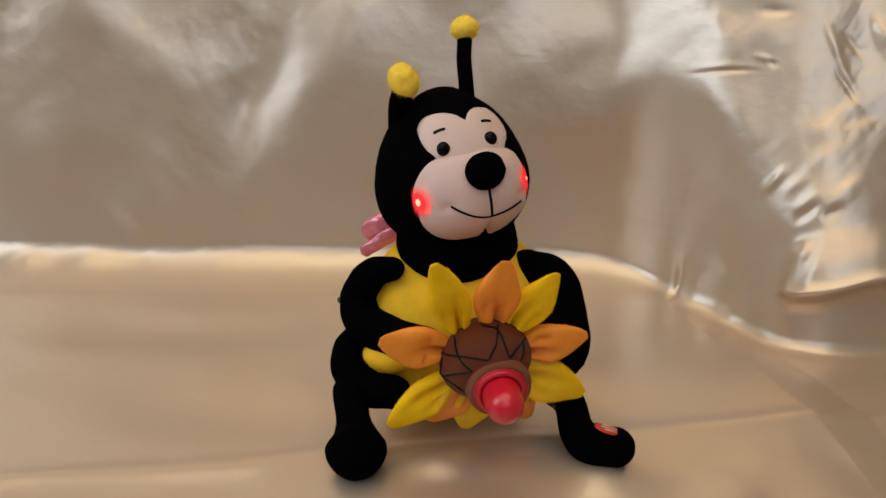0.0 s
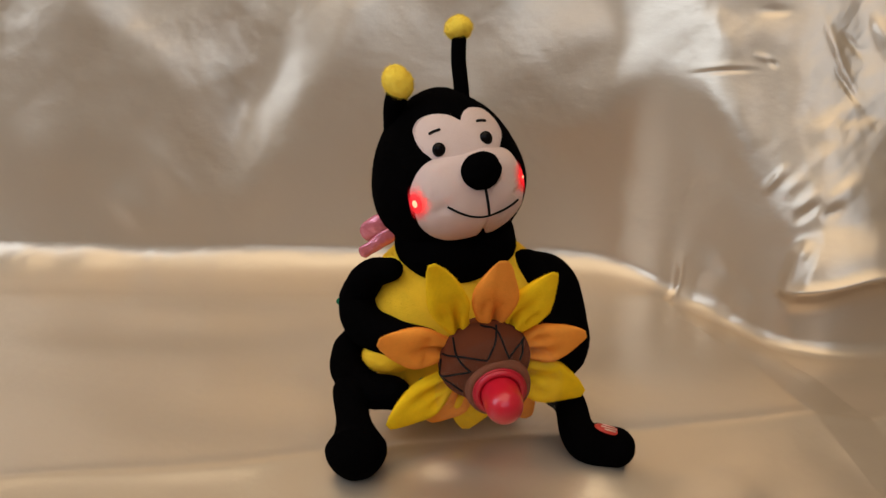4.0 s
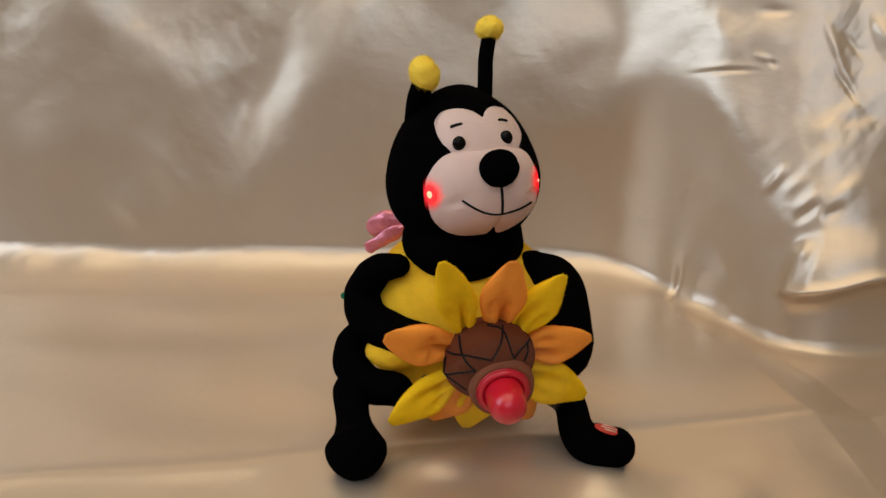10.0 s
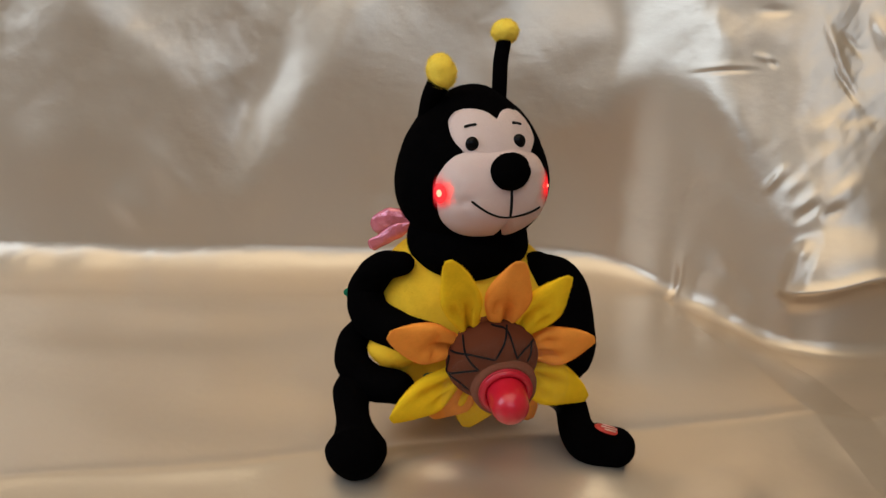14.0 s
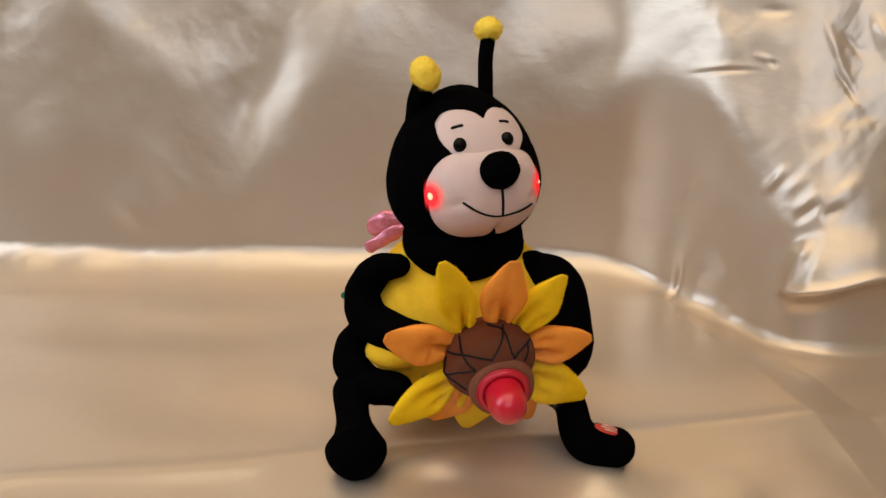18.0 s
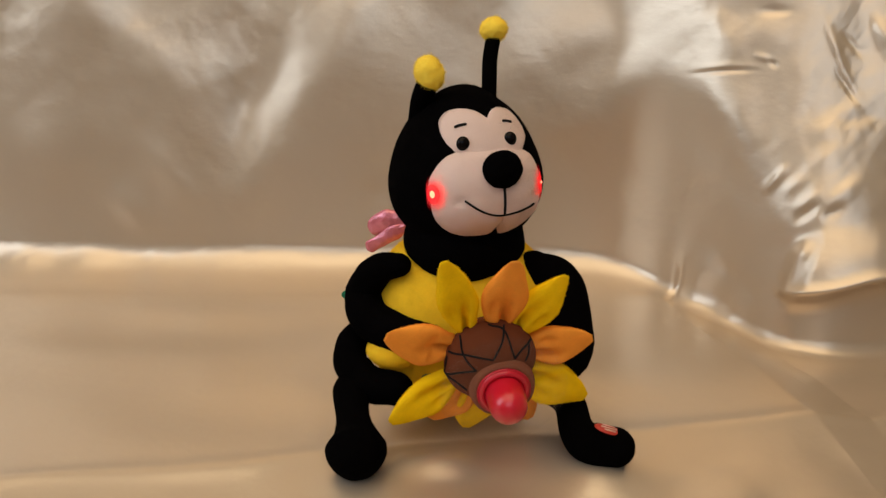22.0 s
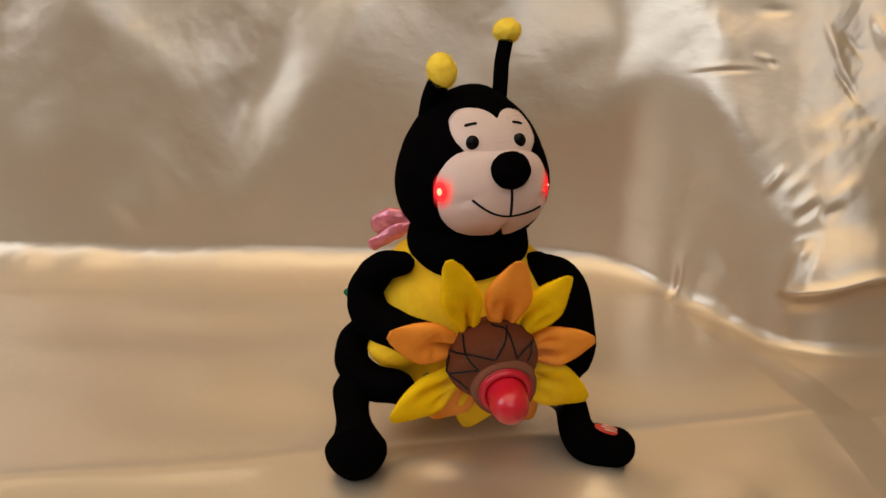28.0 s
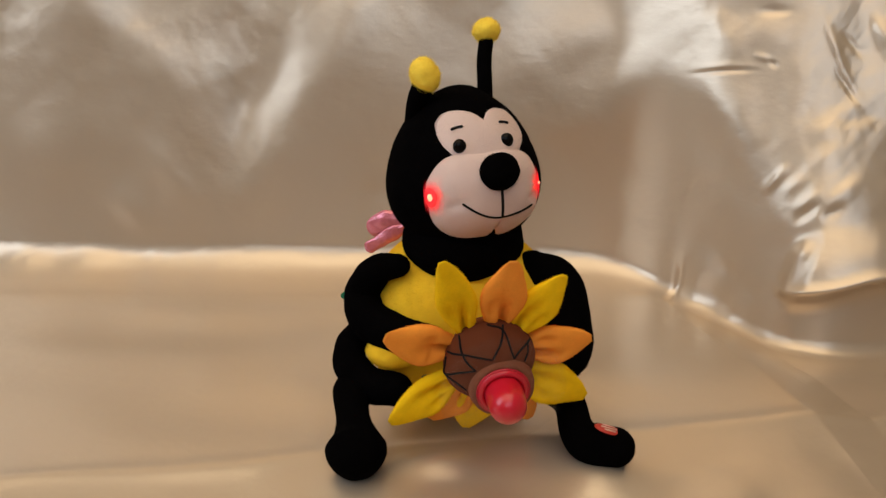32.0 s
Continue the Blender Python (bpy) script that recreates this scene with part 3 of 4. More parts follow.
def build_head():
    head = part("head", ball_bm((HX, 0, 0), HR, None, 40, 56, HEGG, 0.0010, 3.0), BLACK, bee, "black plush hood")
    # face patch
    rows = []
    mid = Vector((0.0, 0.0180))
    for k in range(1, 15):
        row = []
        for j in range(72):
            a = 2 * math.pi * j / 72
            r = lobe_radius(a) * k / 14
            edge = 1 - (k / 14) ** 6
            row.append(hood_at(mid.x + r * math.cos(a), mid.y + r * math.sin(a), -0.0004 + 0.0016 * edge))
        rows.append(row)
    part("face_patch", grid_bm(rows[::-1], True, True), FACE, head, "pale pink plush face patch")
    bm = ball_bm(MZ, MR, None, 56, 84, 0.0, 0.0006, 5.0, MP)
    for v in bm.verts:                      # the chin is drawn in along its middle seam, and the cheeks are pinched at the corners of the mouth
        below = min(1.0, max(0.0, (-0.0275 - v.co.z) / 0.008)) * (v.co.y < -0.012)
        inward = (MZ - v.co).normalized()
        v.co += inward * 0.0030 * below * math.exp(-((v.co.x + 0.0012) / 0.0026) ** 2)
        for x, z in ((-0.0275, -0.0155), (0.0235, -0.0175)):
            v.co += inward * 0.0016 * (v.co.y < 0) * math.exp(-((v.co.x - x) / 0.0040) ** 2 - ((v.co.z - z - 0.25 * (v.co.x - x)) / 0.0026) ** 2)
    part("muzzle", bm, FACE, head, "pale pink stuffed muzzle")
    part("nose", ball_bm((-0.0008, -0.0532, 0.0010), (0.0126, 0.0085, 0.0112), None, 24, 32, 0.0, 0.0005, 2.0), BLACK, head, "round black plush nose")
    for x in (-0.0182, 0.0116):
        c = hood_at(x, 0.0172, 0.0010)
        part("eye", ball_bm(c, (0.0042, 0.0032, 0.0044), None, 16, 24), EYE, head, "black glossy bead eye")
    for x, z in ((-0.0165, 0.0274), (0.0135, 0.0272)):
        sgn = 1 if x > 0 else -1
        pts = [hood_at(x + q * 0.0028, z + 0.0002 * (1 - q * q) - sgn * 0.0005 * q, 0.0013) for q in (-1, -0.4, 0.2, 1)]
        part("eyebrow", thread_bm(pts, 0.00085), THREAD, head, "short black stitched eyebrow")
    part("mouth_seam", thread_bm([muzzle_at(-0.0008, z, 0.0002) for z in (-0.006, -0.013, -0.020, -0.0258)], 0.0009), THREAD, head, "black stitched mouth line")
    smile = [muzzle_at(x - 0.001, -0.0262 + 20 * x * x * (1 if x < 0 else 0.35), 0.0002) for x in np.linspace(-0.0235, 0.0225, 13)]
    part("mouth", thread_bm(smile, 0.00068, 40), THREAD, head, "black stitched smile")
    part("chin_seam", thread_bm([muzzle_at(-0.0010, z, 0.0001) for z in (-0.0265, -0.031, -0.036)], 0.0003), FACE, head)
    # antennae
    antenna = part("antenna", tube_bm([(0.0205, 0.001, 0.040, 0.0048), (0.0228, 0.003, 0.052, 0.0049), (0.0265, 0.006, 0.068, 0.0048), (0.0308, 0.008, 0.080, 0.0048)], 20, 16, 0.0003), BLACK, head)
    antenna_ball = part("antenna_ball", ball_bm((0.0319, 0.008, 0.0863), (0.0090, 0.0088, 0.0078), None, 36, 48, 0, 0.0008, 8.0), FLUFF, head, "yellow plush ball")
    part("antenna", tube_bm([(-0.0280, 0.004, 0.034, 0.0065), (-0.0275, -0.002, 0.045, 0.0066), (-0.0262, -0.009, 0.053, 0.0068)], 14, 16, 0.0003, 4.0), BLACK, head)
    part("antenna_ball", ball_bm((-0.0250, -0.012, 0.0604), (0.0088, 0.0087, 0.0110), turn(0, 0, -18), 36, 48, 0, 0.0008, 9.0), FLUFF, head, "yellow plush ball")
    lights = []
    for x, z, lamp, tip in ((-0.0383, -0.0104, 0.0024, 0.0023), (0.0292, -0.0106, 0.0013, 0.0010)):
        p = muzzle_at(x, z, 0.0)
        # one mesh: a red cover that paints the halo, the bright tip, the lamp behind it and an unseen black cup
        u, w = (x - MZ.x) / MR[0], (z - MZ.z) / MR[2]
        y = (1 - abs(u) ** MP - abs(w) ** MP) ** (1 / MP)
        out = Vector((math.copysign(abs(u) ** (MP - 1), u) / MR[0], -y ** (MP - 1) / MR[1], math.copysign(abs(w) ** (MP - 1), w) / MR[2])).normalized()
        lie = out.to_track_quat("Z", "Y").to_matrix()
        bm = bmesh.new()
        # unseen black piece, added to keep lamp light off the rest of the muzzle
        shield_cup = grid_bm([[lie @ Vector((r * math.cos(2 * math.pi * j / 32), r * math.sin(2 * math.pi * j / 32), z)) for j in range(32)]
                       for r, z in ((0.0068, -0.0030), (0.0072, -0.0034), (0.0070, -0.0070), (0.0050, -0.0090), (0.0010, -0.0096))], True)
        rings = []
        for r in np.linspace(0.0006, 0.0130, 14):          # the red cover that paints the halo lies on the cheek
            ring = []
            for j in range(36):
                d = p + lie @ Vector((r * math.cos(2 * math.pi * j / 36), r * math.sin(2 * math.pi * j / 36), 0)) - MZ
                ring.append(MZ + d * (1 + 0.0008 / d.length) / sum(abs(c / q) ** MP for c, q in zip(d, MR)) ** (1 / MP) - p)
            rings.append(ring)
        pieces = [grid_bm(rings, True)] + [ball_bm(out * depth, radii, lie, 14, 26) for depth, radii in ((0.0006, (tip, tip, 0.0008)), (-0.0046, (lamp, lamp, lamp)))] + [shield_cup]
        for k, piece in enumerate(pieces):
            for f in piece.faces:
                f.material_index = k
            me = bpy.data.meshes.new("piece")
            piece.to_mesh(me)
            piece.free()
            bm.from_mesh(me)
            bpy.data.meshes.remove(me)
        ob = part("cheek_light", bm, GLOW_HALO, head, "glowing red cheek light with a painted halo")
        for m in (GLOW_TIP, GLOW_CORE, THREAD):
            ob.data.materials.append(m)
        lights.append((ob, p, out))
    return head, lights, (antenna, antenna_ball)


PETAL_U = np.linspace(0, 1, 41)
PETAL_W = np.array(spline([(0, 0.35, 0), (0.15, 0.50, 0), (0.30, 0.73, 0), (0.44, 0.95, 0), (0.56, 1.00, 0), (0.69, 0.86, 0), (0.82, 0.62, 0), (0.93, 0.38, 0), (1, 0.16, 0)], 200))
PETAL_W = np.interp(PETAL_U, PETAL_W[:, 0], PETAL_W[:, 1])


def petal_bm(length, width, thick, curl, crease, seed):
    """A stuffed petal along +x from the origin, its face towards +z: pointed tip, pinched and creased base."""
    rows = []
    n, segs = 30, 44
    for i in range(n + 1):
        u = i / n
        half = 0.5 * width * np.interp(u, PETAL_U, PETAL_W) + 0.0003
        th = thick * (0.40 + 0.85 * math.sin(math.pi * u) ** 0.8) * (1 - u ** 5) + 0.0002
        row = []
        for j in range(segs):
            a = 2 * math.pi * j / segs
            y, z = half * math.copysign(abs(math.cos(a)) ** 0.9, math.cos(a)), th * math.sin(a)
            fold_at = half * 0.35 * math.sin(seed * 2.4 + 2.6 * u)
            deep = math.exp(-((y - fold_at) / (half * (0.16 + 0.22 * u) + 1e-6)) ** 2) * math.exp(-((u - 0.26) / 0.27) ** 2) * th
            z -= crease * deep * (2.6 if math.sin(a) > 0 else 0.9)
            side_fold = math.exp(-((y + math.copysign(half * 0.45, fold_at)) / (half * 0.2 + 1e-6)) ** 2) * math.exp(-((u - 0.45) / 0.10) ** 2) * th
            z -= 0.45 * side_fold * (math.sin(a) > 0)
            z += curl * u * u * length + 0.75 * y * y / (width + 1e-6) * (1 - u) ** 0.6
            y += fuzz((u * 3, math.cos(a), seed), 0.0010, 1.3, seed)
            row.append(Vector((u * length, y, z)))
        rows.append(row)
    return grid_bm(rows, True, True)


FLOWER = Vector((0.0276, -0.0720, 0.0711))


def build_flower():
    flower = new("flower")
    flower.parent = bee
    # own space: the face looks along +z, y is up on the face
    R = (Matrix.Rotation(radians(8), 3, "Z") @ Matrix.Rotation(radians(101), 3, "X")).to_4x4()
    flower.matrix_basis = Matrix.Translation(FLOWER) @ R
    rows = []
    for k in range(1, 19):
        a = math.pi / 2 * k / 18
        row = []
        for j in range(56):
            b = 2 * math.pi * j / 56
            r = 0.0280 * math.sin(a)
            row.append((r * math.cos(b), r * math.sin(b), 0.0115 * math.cos(a) + fuzz((r * 90 * math.cos(b), r * 90 * math.sin(b), 0), 0.0008, 0.8)))
        rows.append(row)
    for k in range(1, 6):
        row = [(0.0280 * (1 - k * 0.05) * math.cos(2 * math.pi * j / 56), 0.0280 * (1 - k * 0.05) * math.sin(2 * math.pi * j / 56), -0.0030 * k) for j in range(56)]
        rows.append(row)
    disc = part("flower_disc", grid_bm(rows, True, True), BROWN, flower, "brown domed flower centre")

    def dome(x, y, up=0.0003):
        q = min(0.995, math.hypot(x, y) / 0.0280)
        return Vector((x, y, 0.0115 * math.sqrt(1 - q * q) + up + fuzz((x * 90, y * 90, 0), 0.0008, 0.8)))
    lines = (((-0.0258, 0.0093), (-0.0142, 0.0100), (-0.0010, 0.0073)), ((-0.0194, 0.0195), (-0.0186, 0.0121), (-0.0157, 0.0062), (-0.0103, 0.0)),
             ((-0.0270, -0.0070), (-0.0195, -0.0024), (-0.0103, 0.0)), ((-0.0268, 0.0056), (-0.0274, -0.0025), (-0.0268, -0.0070), (-0.0210, -0.0103), (-0.0148, -0.0159)),
             ((0.0059, 0.0262), (0.0042, 0.0180), (-0.0001, 0.0083)), ((-0.0030, 0.0270), (0.0058, 0.0242), (0.0108, 0.0117), (0.0127, 0.0070)),
             ((0.0127, 0.0070), (0.0169, 0.0114), (0.0230, 0.0148)), ((0.0215, 0.0146), (0.0215, 0.0081), (0.0198, 0.0035)))
    for pts in lines:
        part("stitch", thread_bm([dome(*q[:2]) for q in spline([(*p, 0) for p in pts], 12)], 0.00062, 24), THREAD, disc)
    # petals: angle on the face, length, width, tilt towards the viewer
    for at, way, ln, wd, mat, tilt, seed in PETALS:
        p = part("petal", petal_bm(ln + 0.0035, wd, 0.0056, 0.05, 0.45, seed), mat, flower, "yellow plush petal" if mat is YELLOW else "orange plush petal")
        p.matrix_basis = (Matrix.Translation((0.0150 * math.cos(radians(at)), 0.0150 * math.sin(radians(at)), -0.0068 - 0.0008 * (seed % 2)))
                          @ Matrix.Rotation(radians(way), 4, "Z") @ Matrix.Rotation(radians(-tilt), 4, "Y"))
    # the red push button
    def turned(profile, dx=0.0065, dy=-0.0135, segs=44):
        return grid_bm([[(r * math.cos(2 * math.pi * j / segs) + dx, r * math.sin(2 * math.pi * j / segs) + dy, z) for j in range(segs)] for r, z in profile], True, True)
    part("button_collar", turned([(0.0200, 0.0030), (0.0200, 0.0095), (0.0190, 0.0128), (0.0168, 0.0138), (0.0140, 0.0130)]), COLLAR, flower, "brown felt collar round the button")
    button = part("button_rim", turned([(0.0150, 0.0100), (0.0156, 0.0130), (0.0155, 0.0150), (0.0146, 0.0165), (0.0130, 0.0168), (0.0120, 0.0161), (0.0116, 0.0150)]), RED_RIM, flower, "red plastic rim")
    cap = [(0.0114, 0.0100), (0.0116, 0.0160), (0.0113, 0.0265)] + [(0.0112 * math.cos(a), 0.0270 + 0.0112 * math.sin(a)) for a in np.linspace(0.12, 1.5, 14)]
    part("button_cap", turned(cap), RED, button, "glossy red plastic cap")
    # a fan of clear soft film turns round the button: three broad blades on a ring
    def blade_row(r, z):
        return [(r * math.cos(q), r * math.sin(q), z + 0.0012 * q) for q in np.linspace(-1.03, 1.03, 24)]
    fan = new("fan")
    fan.parent = flower
    fan.matrix_basis = Matrix.Translation((0.0065, -0.0135, 0.0146))
    part("fan_ring", grid_bm([[(r * math.cos(2 * math.pi * j / 40), r * math.sin(2 * math.pi * j / 40), z) for j in range(40)] for r, z in ((0.0157, -0.0012), (0.0163, -0.0012), (0.0163, 0.0004), (0.0157, 0.0004))], True), RED_RIM, fan)
    for k in range(3):
        blade = part("blade", grid_bm([blade_row(r, 0.0) for r in np.linspace(0.0160, 0.0385, 8)] + [blade_row(r, -0.0004) for r in np.linspace(0.0385, 0.0160, 8)]), FILM, fan, "clear soft film fan blade")
        blade.matrix_basis = Matrix.Rotation(radians(120 * k), 4, "Z")
    return flower, fan


# place round the disc, own direction, length, width, colour, tilt to the front
PETALS = [(137, 108, 0.0680, 0.0222, YELLOW, 14, 1), (81, 85, 0.0570, 0.0265, ORANGE, 14, 2), (39, 62, 0.0560, 0.0232, YELLOW, 12, 3), (9, 13, 0.0450, 0.0265, ORANGE, 8, 4),
          (-36, -26, 0.0545, 0.0300, YELLOW, 3, 5), (-60, -61, 0.0490, 0.0250, ORANGE, -10, 6), (-95, -100, 0.0440, 0.0270, YELLOW, -8, 7), (-120, -124, 0.0420, 0.0270, ORANGE, -6, 8),
          (-145, -146, 0.0550, 0.0250, YELLOW, 8, 9), (166, 158, 0.0500, 0.0275, ORANGE, 10, 10)]


def build_body():
    sway = []
    sway.append(part("torso", ball_bm((0.0130, 0.008, 0.0660), (0.0620, 0.0480, 0.0610), None, 40, 56, 0.0, 0.001, 1.0, 2.7), PALE_YELLOW, bee, "pale yellow plush body"))
    sway.append(part("chest", ball_bm((0.0130, -0.003, 0.1260), (0.0400, 0.0400, 0.0290), None, 32, 44, 0.0, 0.001, 2.0), BLACK, bee, "black plush collar"))
    sway.append(part("arm", tube_bm([(-0.0287, -0.0270, 0.1154, 0.0075), (-0.0415, -0.0220, 0.1107, 0.0102), (-0.0523, -0.0160, 0.0942, 0.0119), (-0.0485, -0.0260, 0.0795, 0.0132), (-0.0314, -0.0380, 0.0735, 0.0126), (-0.0084, -0.0520, 0.0738, 0.0105)], 34, 24, 0.0008, 1), BLACK, bee))
    sway.append(part("arm", tube_bm([(0.0590, -0.010, 0.1065, 0.0130), (0.0735, -0.014, 0.1000, 0.0158), (0.0793, -0.024, 0.0835, 0.0160), (0.0800, -0.036, 0.0590, 0.0156), (0.064, -0.041, 0.0560, 0.0125)], 30, 24, 0.0008, 2), BLACK, bee))
    sway.append(part("thigh", tube_bm([(-0.0450, 0.000, 0.0600, 0.0100), (-0.0535, -0.0120, 0.0622, 0.0108), (-0.0606, -0.0240, 0.0575, 0.0108), (-0.0597, -0.0340, 0.0480, 0.0112), (-0.0471, -0.0420, 0.0393, 0.0115), (-0.0300, -0.0480, 0.0390, 0.0108)], 34, 24, 0.0008, 3), BLACK, bee))
    sway.append(part("belly_stripe", ball_bm((-0.0310, -0.0340, 0.0600), (0.0190, 0.0150, 0.0120), None, 28, 36, 0, 0.0006, 6.0), PALE_YELLOW, bee, "yellow plush stripe of the belly"))
    wing_paths = (((-0.0270, 0.0370, 0.1240, 0.0030), (-0.0386, 0.0415, 0.1255, 0.0090), (-0.0475, 0.0440, 0.1210, 0.0075)), ((-0.0270, 0.0350, 0.1235, 0.0025), (-0.0380, 0.0380, 0.1164, 0.0052), (-0.0525, 0.0410, 0.1070, 0.0040)),
                  ((0.030, 0.040, 0.117, 0.005), (0.040, 0.044, 0.120, 0.009), (0.046, 0.046, 0.121, 0.007)), ((0.030, 0.038, 0.112, 0.004), (0.040, 0.042, 0.110, 0.005), (0.047, 0.044, 0.106, 0.005)))
    for k, path in enumerate(wing_paths):
        sway.append(part("wing", tube_bm(path, 20, 20, 0.0022, k * 3.1, flat=0.4, flat_axis=(0, 1, 0)), PINK, bee, "pink shiny film wing"))
    for m in (Matrix.Translation((-0.0442, 0.004, 0.0825)) @ Matrix.Rotation(radians(180), 4, "Z") @ Matrix.Rotation(radians(80), 4, "X"),
              Matrix.Translation((0.012, -0.036, 0.041)) @ Matrix.Rotation(radians(185), 4, "Z") @ Matrix.Rotation(radians(80), 4, "X")):
        leaf = part("leaf", petal_bm(0.026, 0.016, 0.0020, 0.05, 0.6, 3), GREEN, bee, "green felt leaf")
        leaf.matrix_basis = m
        sway.append(leaf)
    # legs rest on the cloth
    part("leg", tube_bm([(-0.0545, -0.0300, 0.0420, 0.0105), (-0.0588, -0.0440, 0.0352, 0.0118), (-0.0566, -0.0600, 0.0252, 0.0106), (-0.0540, -0.0720, 0.0190, 0.0140), (-0.0530, -0.0800, 0.0155, 0.0188)], 30, 24, 0.0008, 4), BLACK, bee)
    leg = part("leg", tube_bm([(0.0770, -0.0200, 0.0265, 0.0130), (0.0828, -0.0400, 0.0245, 0.0104), (0.0855, -0.0540, 0.0140, 0.0112), (0.0925, -0.0620, 0.0090, 0.0133), (0.1080, -0.0660, 0.0083, 0.0126)], 30, 24, 0.0006, 5), BLACK, bee)
    bm = ball_bm((0, 0, 0), (0.0092, 0.0050, 0.0016), None, 14, 30)
    disc = len(bm.faces)
    for y, a, b in ((0.0022, -0.004, 0.004), (-0.0004, -0.0055, 0.0050), (-0.0028, -0.0035, 0.0038)):
        bar = box_bm((a, y - 0.0007, 0.0008), (b, y + 0.0007, 0.0018), 0.0002)
        me = bpy.data.meshes.new("bar")
        bar.to_mesh(me)
        bar.free()
        bm.from_mesh(me)
        bpy.data.meshes.remove(me)
    bm.faces.ensure_lookup_table()
    for f in bm.faces[disc:]:
        f.material_index = 1
    patch = part("foot_patch", bm, LABEL_RED, leg, "red oval patch with pale printed bars")
    patch.data.materials.append(LABEL_INK)
    patch.matrix_basis = Matrix.Translation((0.1030, -0.0668, 0.0209)) @ turn(0, -4, 17).to_4x4()
    return sway


head, cheek_lights, springy = build_head()
flower, fan = build_flower()
sway_parts = build_body()
head.matrix_basis = Matrix.Translation(HEAD) @ turn(*HEAD_TURN).to_4x4()


# rows of the dance: seconds, how far the toy leans (1 is as far as it goes), its nod in degrees
DANCE_A = [
    (0, -0.84, -1.6), (0.1, -1.26, -0.8), (0.2, -1.20, -0.5), (0.3, -0.48, -1.7), (0.4, -0.18, -1.7), (0.5, 0.56, 0.4), (0.6, 0.78, 1.2),
    (0.7, 0.84, 0.1), (0.8, 0.56, -0.9), (0.9, 0.12, -0.4), (1, -0.16, 0.1), (1.1, -0.58, -1.4), (1.2, -0.94, -2.0), (1.3, -1.12, -1.6),
    (1.4, -1.16, -1.2), (1.5, -1.18, -1.3), (1.7, -1.10, -0.4), (1.8, -0.48, -0.9), (2, 0.66, -0.3), (2.2, 0.82, 0.4), (2.3, 0.58, -0.9),
    (2.5, -0.24, 0.0), (2.7, -0.92, -1.7), (2.8, -1.12, -1.3), (3, -0.44, -0.8), (3.2, 0.84, -0.1),]
DANCE_B = [
    (3.3, 0.86, 1.2), (3.5, 0.44, -1.2), (3.7, -0.16, -0.4), (3.9, -0.88, -1.7), (4.1, -1.14, -1.0), (4.3, -0.40, -1.2), (4.5, 0.76, -0.1),
    (4.7, 0.84, 0.7), (4.9, 0.12, -0.5), (5.1, -0.68, -1.4), (5.3, -1.16, -0.9), (5.5, -0.70, -0.9), (5.7, 0.46, -0.7), (5.8, 0.88, -0.7),
    (6, 0.64, 1.0), (6.2, 0.10, -1.6), (6.3, -0.42, -0.9), (6.5, -1.08, -0.9), (6.7, -0.52, -0.9), (6.8, -0.36, -0.1), (7, 0.92, -0.5),
    (7.2, 0.50, 0.7), (7.3, 0.24, -0.7), (7.5, -0.56, -1.2), (7.7, -1.12, -0.7), (7.8, -0.76, -1.6),]
DANCE_C = [
    (8, -0.10, 0.1), (8.2, 0.92, -0.5), (8.3, 0.84, 0.0), (8.5, 0.16, -0.4), (8.7, -0.72, -1.4), (8.8, -1.22, -0.1), (9, -0.60, -1.7),
    (9.2, -0.02, -0.4), (9.3, 0.00, 0.0), (9.5, 0.00, 0.0), (11.2, 0.00, 0.0), (11.3, 0.04, -0.1), (11.4, 0.54, 0.5), (11.5, 0.90, 0.1),
    (11.7, 0.58, -0.1), (11.8, 0.10, 0.1), (12, -0.58, -1.8), (12.2, -1.26, -0.3), (12.3, -0.68, -1.3),]
DANCE_D = [
    (12.5, 0.28, -0.1), (12.7, 0.92, 0.1), (12.8, 0.78, -0.5), (13, 0.00, 0.3), (13.2, -0.72, -2.0), (13.3, -1.16, -0.9), (13.5, -0.58, -1.2),
    (13.7, 0.54, 0.1), (13.8, 0.76, 1.0), (14, 0.68, -0.8), (14.2, -0.12, 0.3), (14.3, -0.44, -1.0), (14.5, -1.16, -1.2), (14.7, -0.56, -0.7),
    (14.9, 0.58, -0.4), (15.1, 0.92, 0.4), (15.3, 0.36, -0.4), (15.5, -0.40, -1.2), (15.7, -1.08, -1.2), (15.9, -0.88, -0.9),]
DANCE_E = [
    (16.1, 0.04, -0.9), (16.3, 0.84, 0.1), (16.5, 0.88, 1.2), (16.7, 0.42, -1.0), (16.8, 0.12, -0.8), (17, -0.78, -0.8), (17.1, -1.12, -1.7),
    (17.2, -1.08, -1.4), (17.3, -0.68, -0.4), (17.4, -0.32, -0.7), (17.5, 0.62, -1.0), (17.6, 0.90, -0.1), (17.7, 0.84, 1.0), (17.8, 0.58, 0.1),
    (17.9, 0.30, -1.2), (18, 0.04, -1.0), (18.1, -0.64, -0.1), (18.2, -0.96, -0.7), (18.3, -1.04, -1.7), (18.4, -0.84, -1.4), (18.5, -0.50, -0.3),
    (18.7, 0.74, -0.8), (18.8, 0.92, -0.3), (19, 0.96, -0.3), (19.2, 0.84, 0.7), (19.3, 0.56, 0.4),]
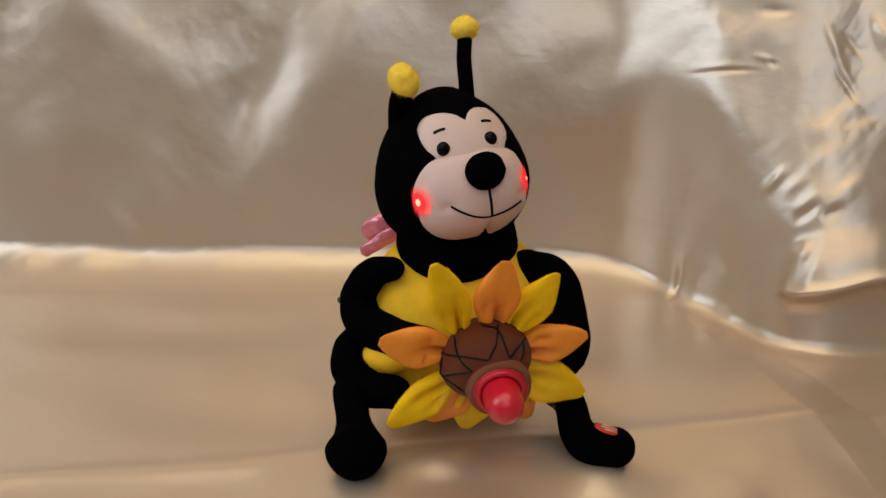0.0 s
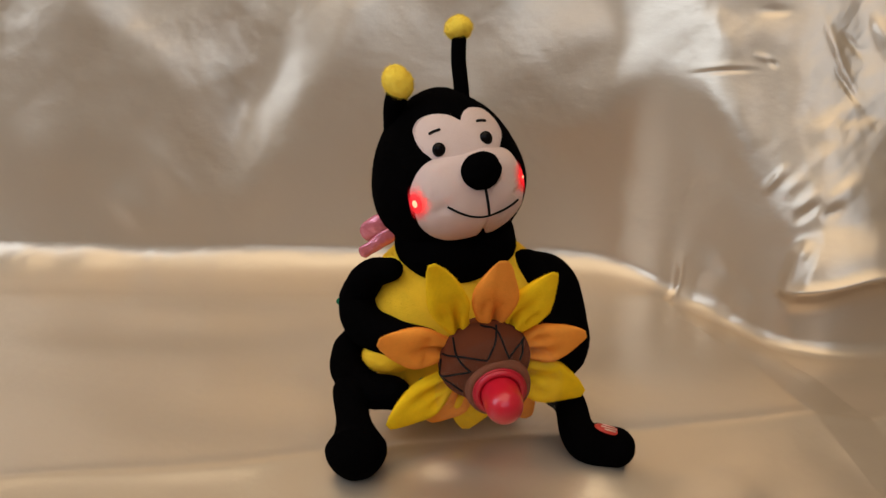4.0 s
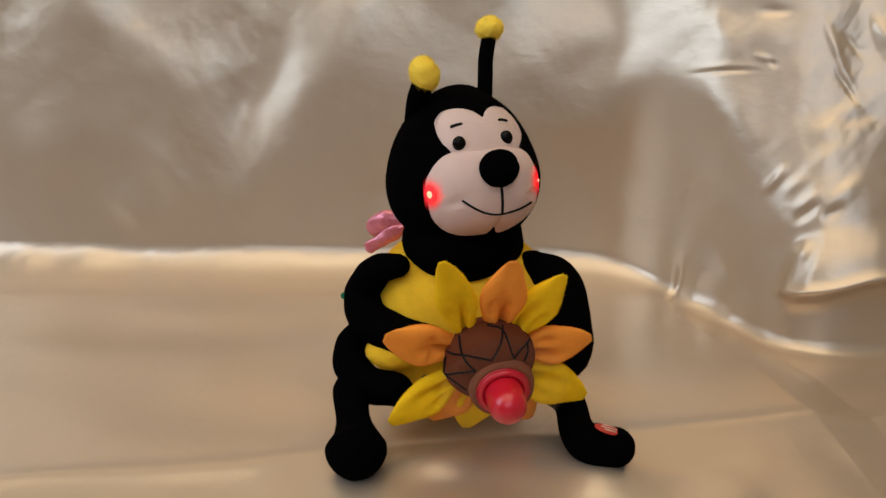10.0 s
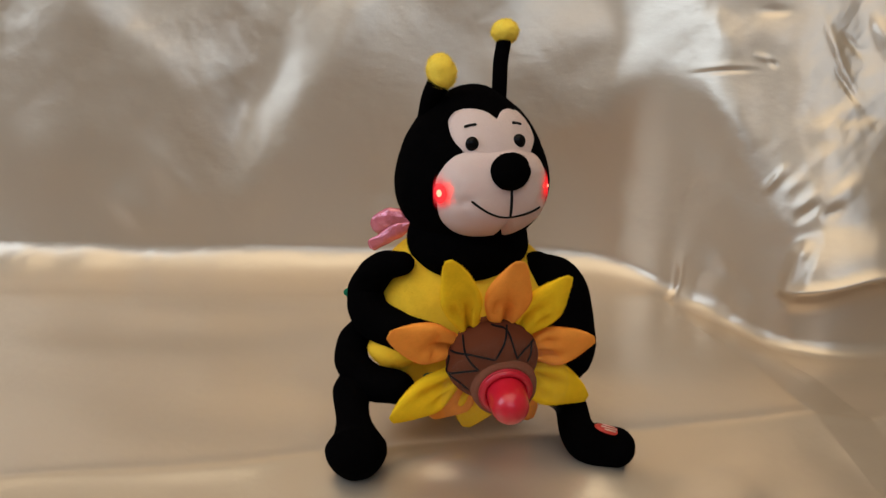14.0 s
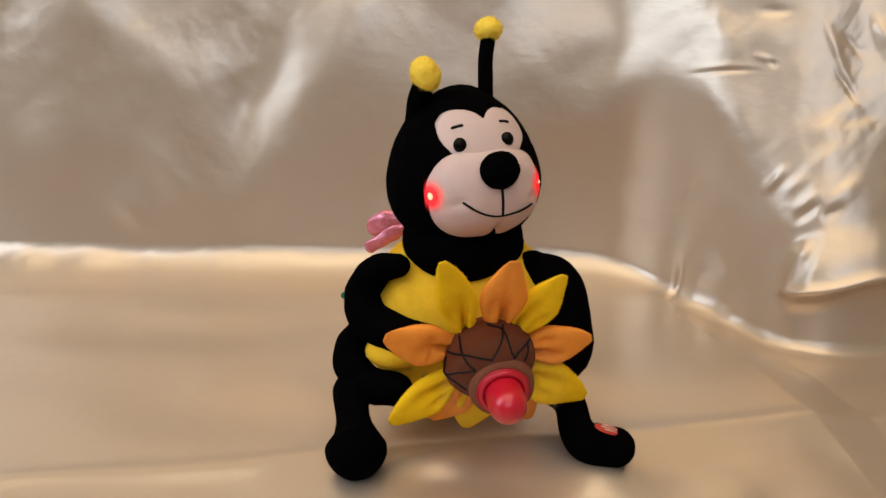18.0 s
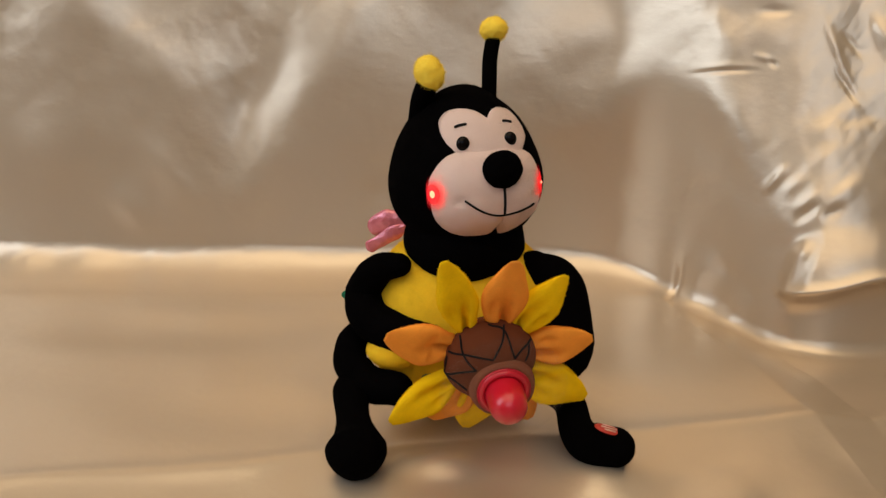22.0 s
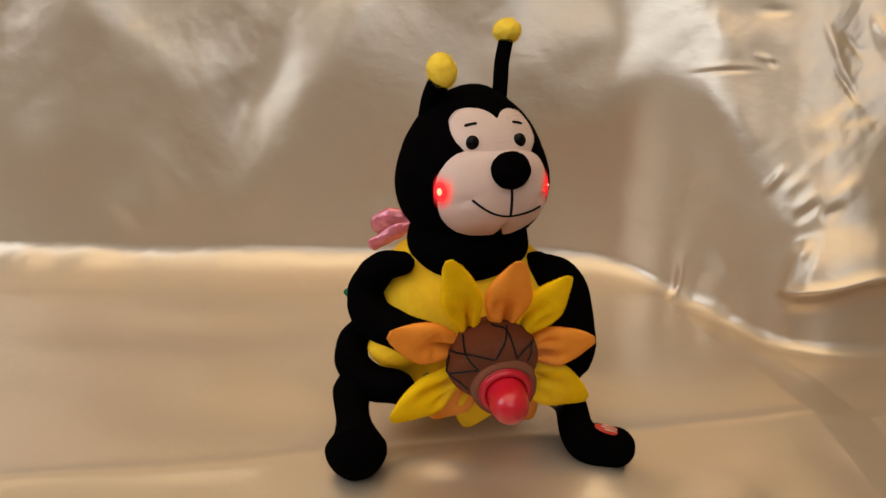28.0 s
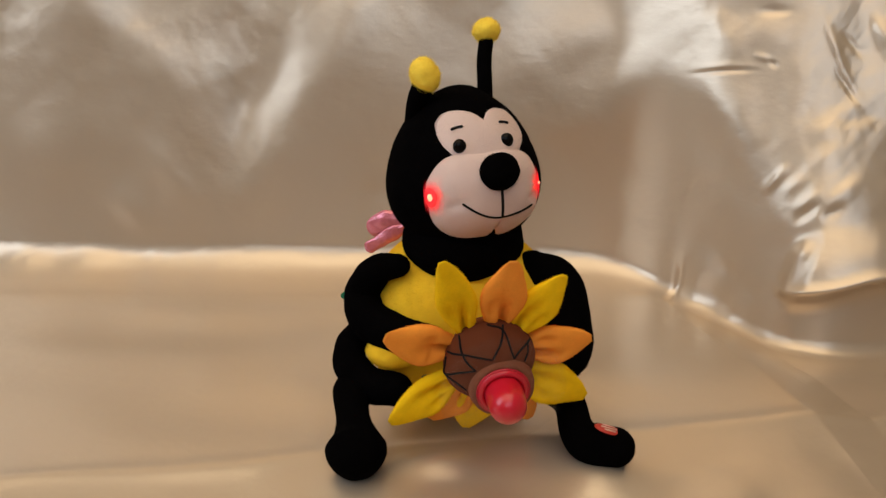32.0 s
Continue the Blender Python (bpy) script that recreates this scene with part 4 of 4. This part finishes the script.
DANCE_F = [
    (19.5, 0.04, -1.4), (19.7, -1.04, -0.3), (19.8, -1.04, -1.3), (20, -0.44, -0.7), (20.2, 0.72, -0.4), (20.3, 0.96, -0.4), (20.5, 0.44, 0.4),
    (20.7, -0.08, -1.7), (20.8, -0.76, -0.7), (21, -1.00, -1.2), (21.2, -0.40, -0.9), (21.3, 0.14, 0.4), (21.5, 0.96, -0.7), (21.7, 0.36, 0.7),
    (21.8, 0.28, 0.4), (22, 0.20, -0.4), (22.2, -0.66, -1.6), (22.3, -1.14, -0.4), (22.5, -0.60, -1.6), (22.7, 0.16, 0.1), (22.8, 0.68, 0.7),
    (23, 0.78, -0.7), (23.2, 0.12, -0.3), (23.3, -0.22, -1.7), (23.5, -1.14, -0.4), (23.7, -0.44, -1.8), (23.8, -0.24, -1.2),]
DANCE_G = [
    (24, 0.82, 0.8), (24.2, 0.64, -0.5), (24.3, 0.16, 0.1), (24.5, -0.42, -1.6), (24.7, -1.24, -0.4), (24.8, -1.02, -0.4), (25, 0.10, -1.2),
    (25.2, 0.84, 1.2), (25.3, 0.82, -0.4), (25.5, 0.08, -0.3), (25.7, -0.56, -1.2), (25.9, -1.14, -0.8), (26.1, -0.60, -0.9), (26.3, 0.54, -0.4),
    (26.5, 0.92, 0.5), (26.7, 0.24, -0.5), (26.9, -0.48, -1.4), (27.1, -1.12, -1.2), (27.3, -1.16, -0.7), (27.5, -0.82, -0.4), (27.7, 0.52, -1.2),
    (27.8, 0.88, 0.5), (28, 0.70, -0.1),]
DANCE_H = [
    (28.2, 0.02, -0.7), (28.3, -0.56, -0.1), (28.5, -1.02, -1.6), (28.7, -0.58, -0.1), (28.8, -0.06, -1.2), (29, 0.96, 0.4), (29.2, 0.58, -0.4),
    (29.3, 0.16, -1.6), (29.5, -0.76, -0.3), (29.7, -1.02, -1.8), (29.8, -0.74, -1.2), (30, 0.30, -0.7), (30.2, 0.96, 0.1), (30.3, 0.88, 0.5),
    (30.5, 0.86, 0.7), (30.7, 0.40, -0.1), (30.8, 0.10, -1.7), (31, -0.90, -0.4), (31.2, -0.92, -1.8), (31.3, -0.54, -1.2), (31.5, 0.50, -0.1),
    (31.7, 0.92, 0.4), (31.8, 0.54, 0.8), (32, 0.02, -1.7),]


def dance_steps():
    return {t: (u, v) for rows in (DANCE_A, DANCE_B, DANCE_C, DANCE_D, DANCE_E, DANCE_F, DANCE_G, DANCE_H) for t, u, v in rows}


# ---- what moves ----
def motions():
    """The toy dances: its body rocks on the legs, its head leans and nods with it, and its cheek lights blink."""
    pivot, neck = Vector((0.0341, -0.020, 0.001)), Vector((0.0118, 0.004, 0.125))
    # seconds: lean (1 is as far as it goes), nod in degrees
    dance = dance_steps()

    def about(p, r):
        return Matrix.Translation(p) @ r.to_4x4() @ Matrix.Translation(-p)
    rocks = {t: about(pivot, turn(0, 0, 2.1 * u)) for t, (u, v) in dance.items()}
    for ob in sway_parts + [flower]:
        rest = ob.matrix_basis.copy()
        walk(ob, [(t, m @ rest) for t, m in rocks.items()])
    rest = head.matrix_basis.copy()
    walk(head, [(t, rocks[t] @ about(neck, turn(0.2 - 0.35 * u, 0.43 + 0.24 * u - 0.45 * u * u + v, 3.52 * u)) @ rest) for t, (u, v) in dance.items()])
    # the longer antenna is springy: it swings against the nod
    root = Vector((0.0205, 0.001, 0.040))
    for ob in springy:
        walk(ob, [(t, about(root, turn(0, 3.0 * u - 4.5 * v, 0))) for t, (u, v) in dance.items()])
    # the clear fan round the button spins all the time
    rest = fan.matrix_basis.copy()
    walk(fan, [(k / 10, rest @ Matrix.Rotation(radians(80 * k), 4, "Z")) for k in range(321)])
    # three blinks a second: a light comes up to the cheek's surface, then slides unseen into the hood to look switched
    # off
    for ob, place, out in cheek_lights:
        lit, dark = Matrix.Translation(place + out * 0.0003), Matrix.Translation((place.x * 0.4, 0.022, -0.012))
        rows = [(0, lit)]
        for k in range(96):
            t = k / 3
            rows += [(t + 1 / 30, lit), (t + 2 / 30, dark), (t + 5 / 30, dark), (t + 6 / 30, lit)]
        walk(ob, rows + [(32, lit)])


motions()
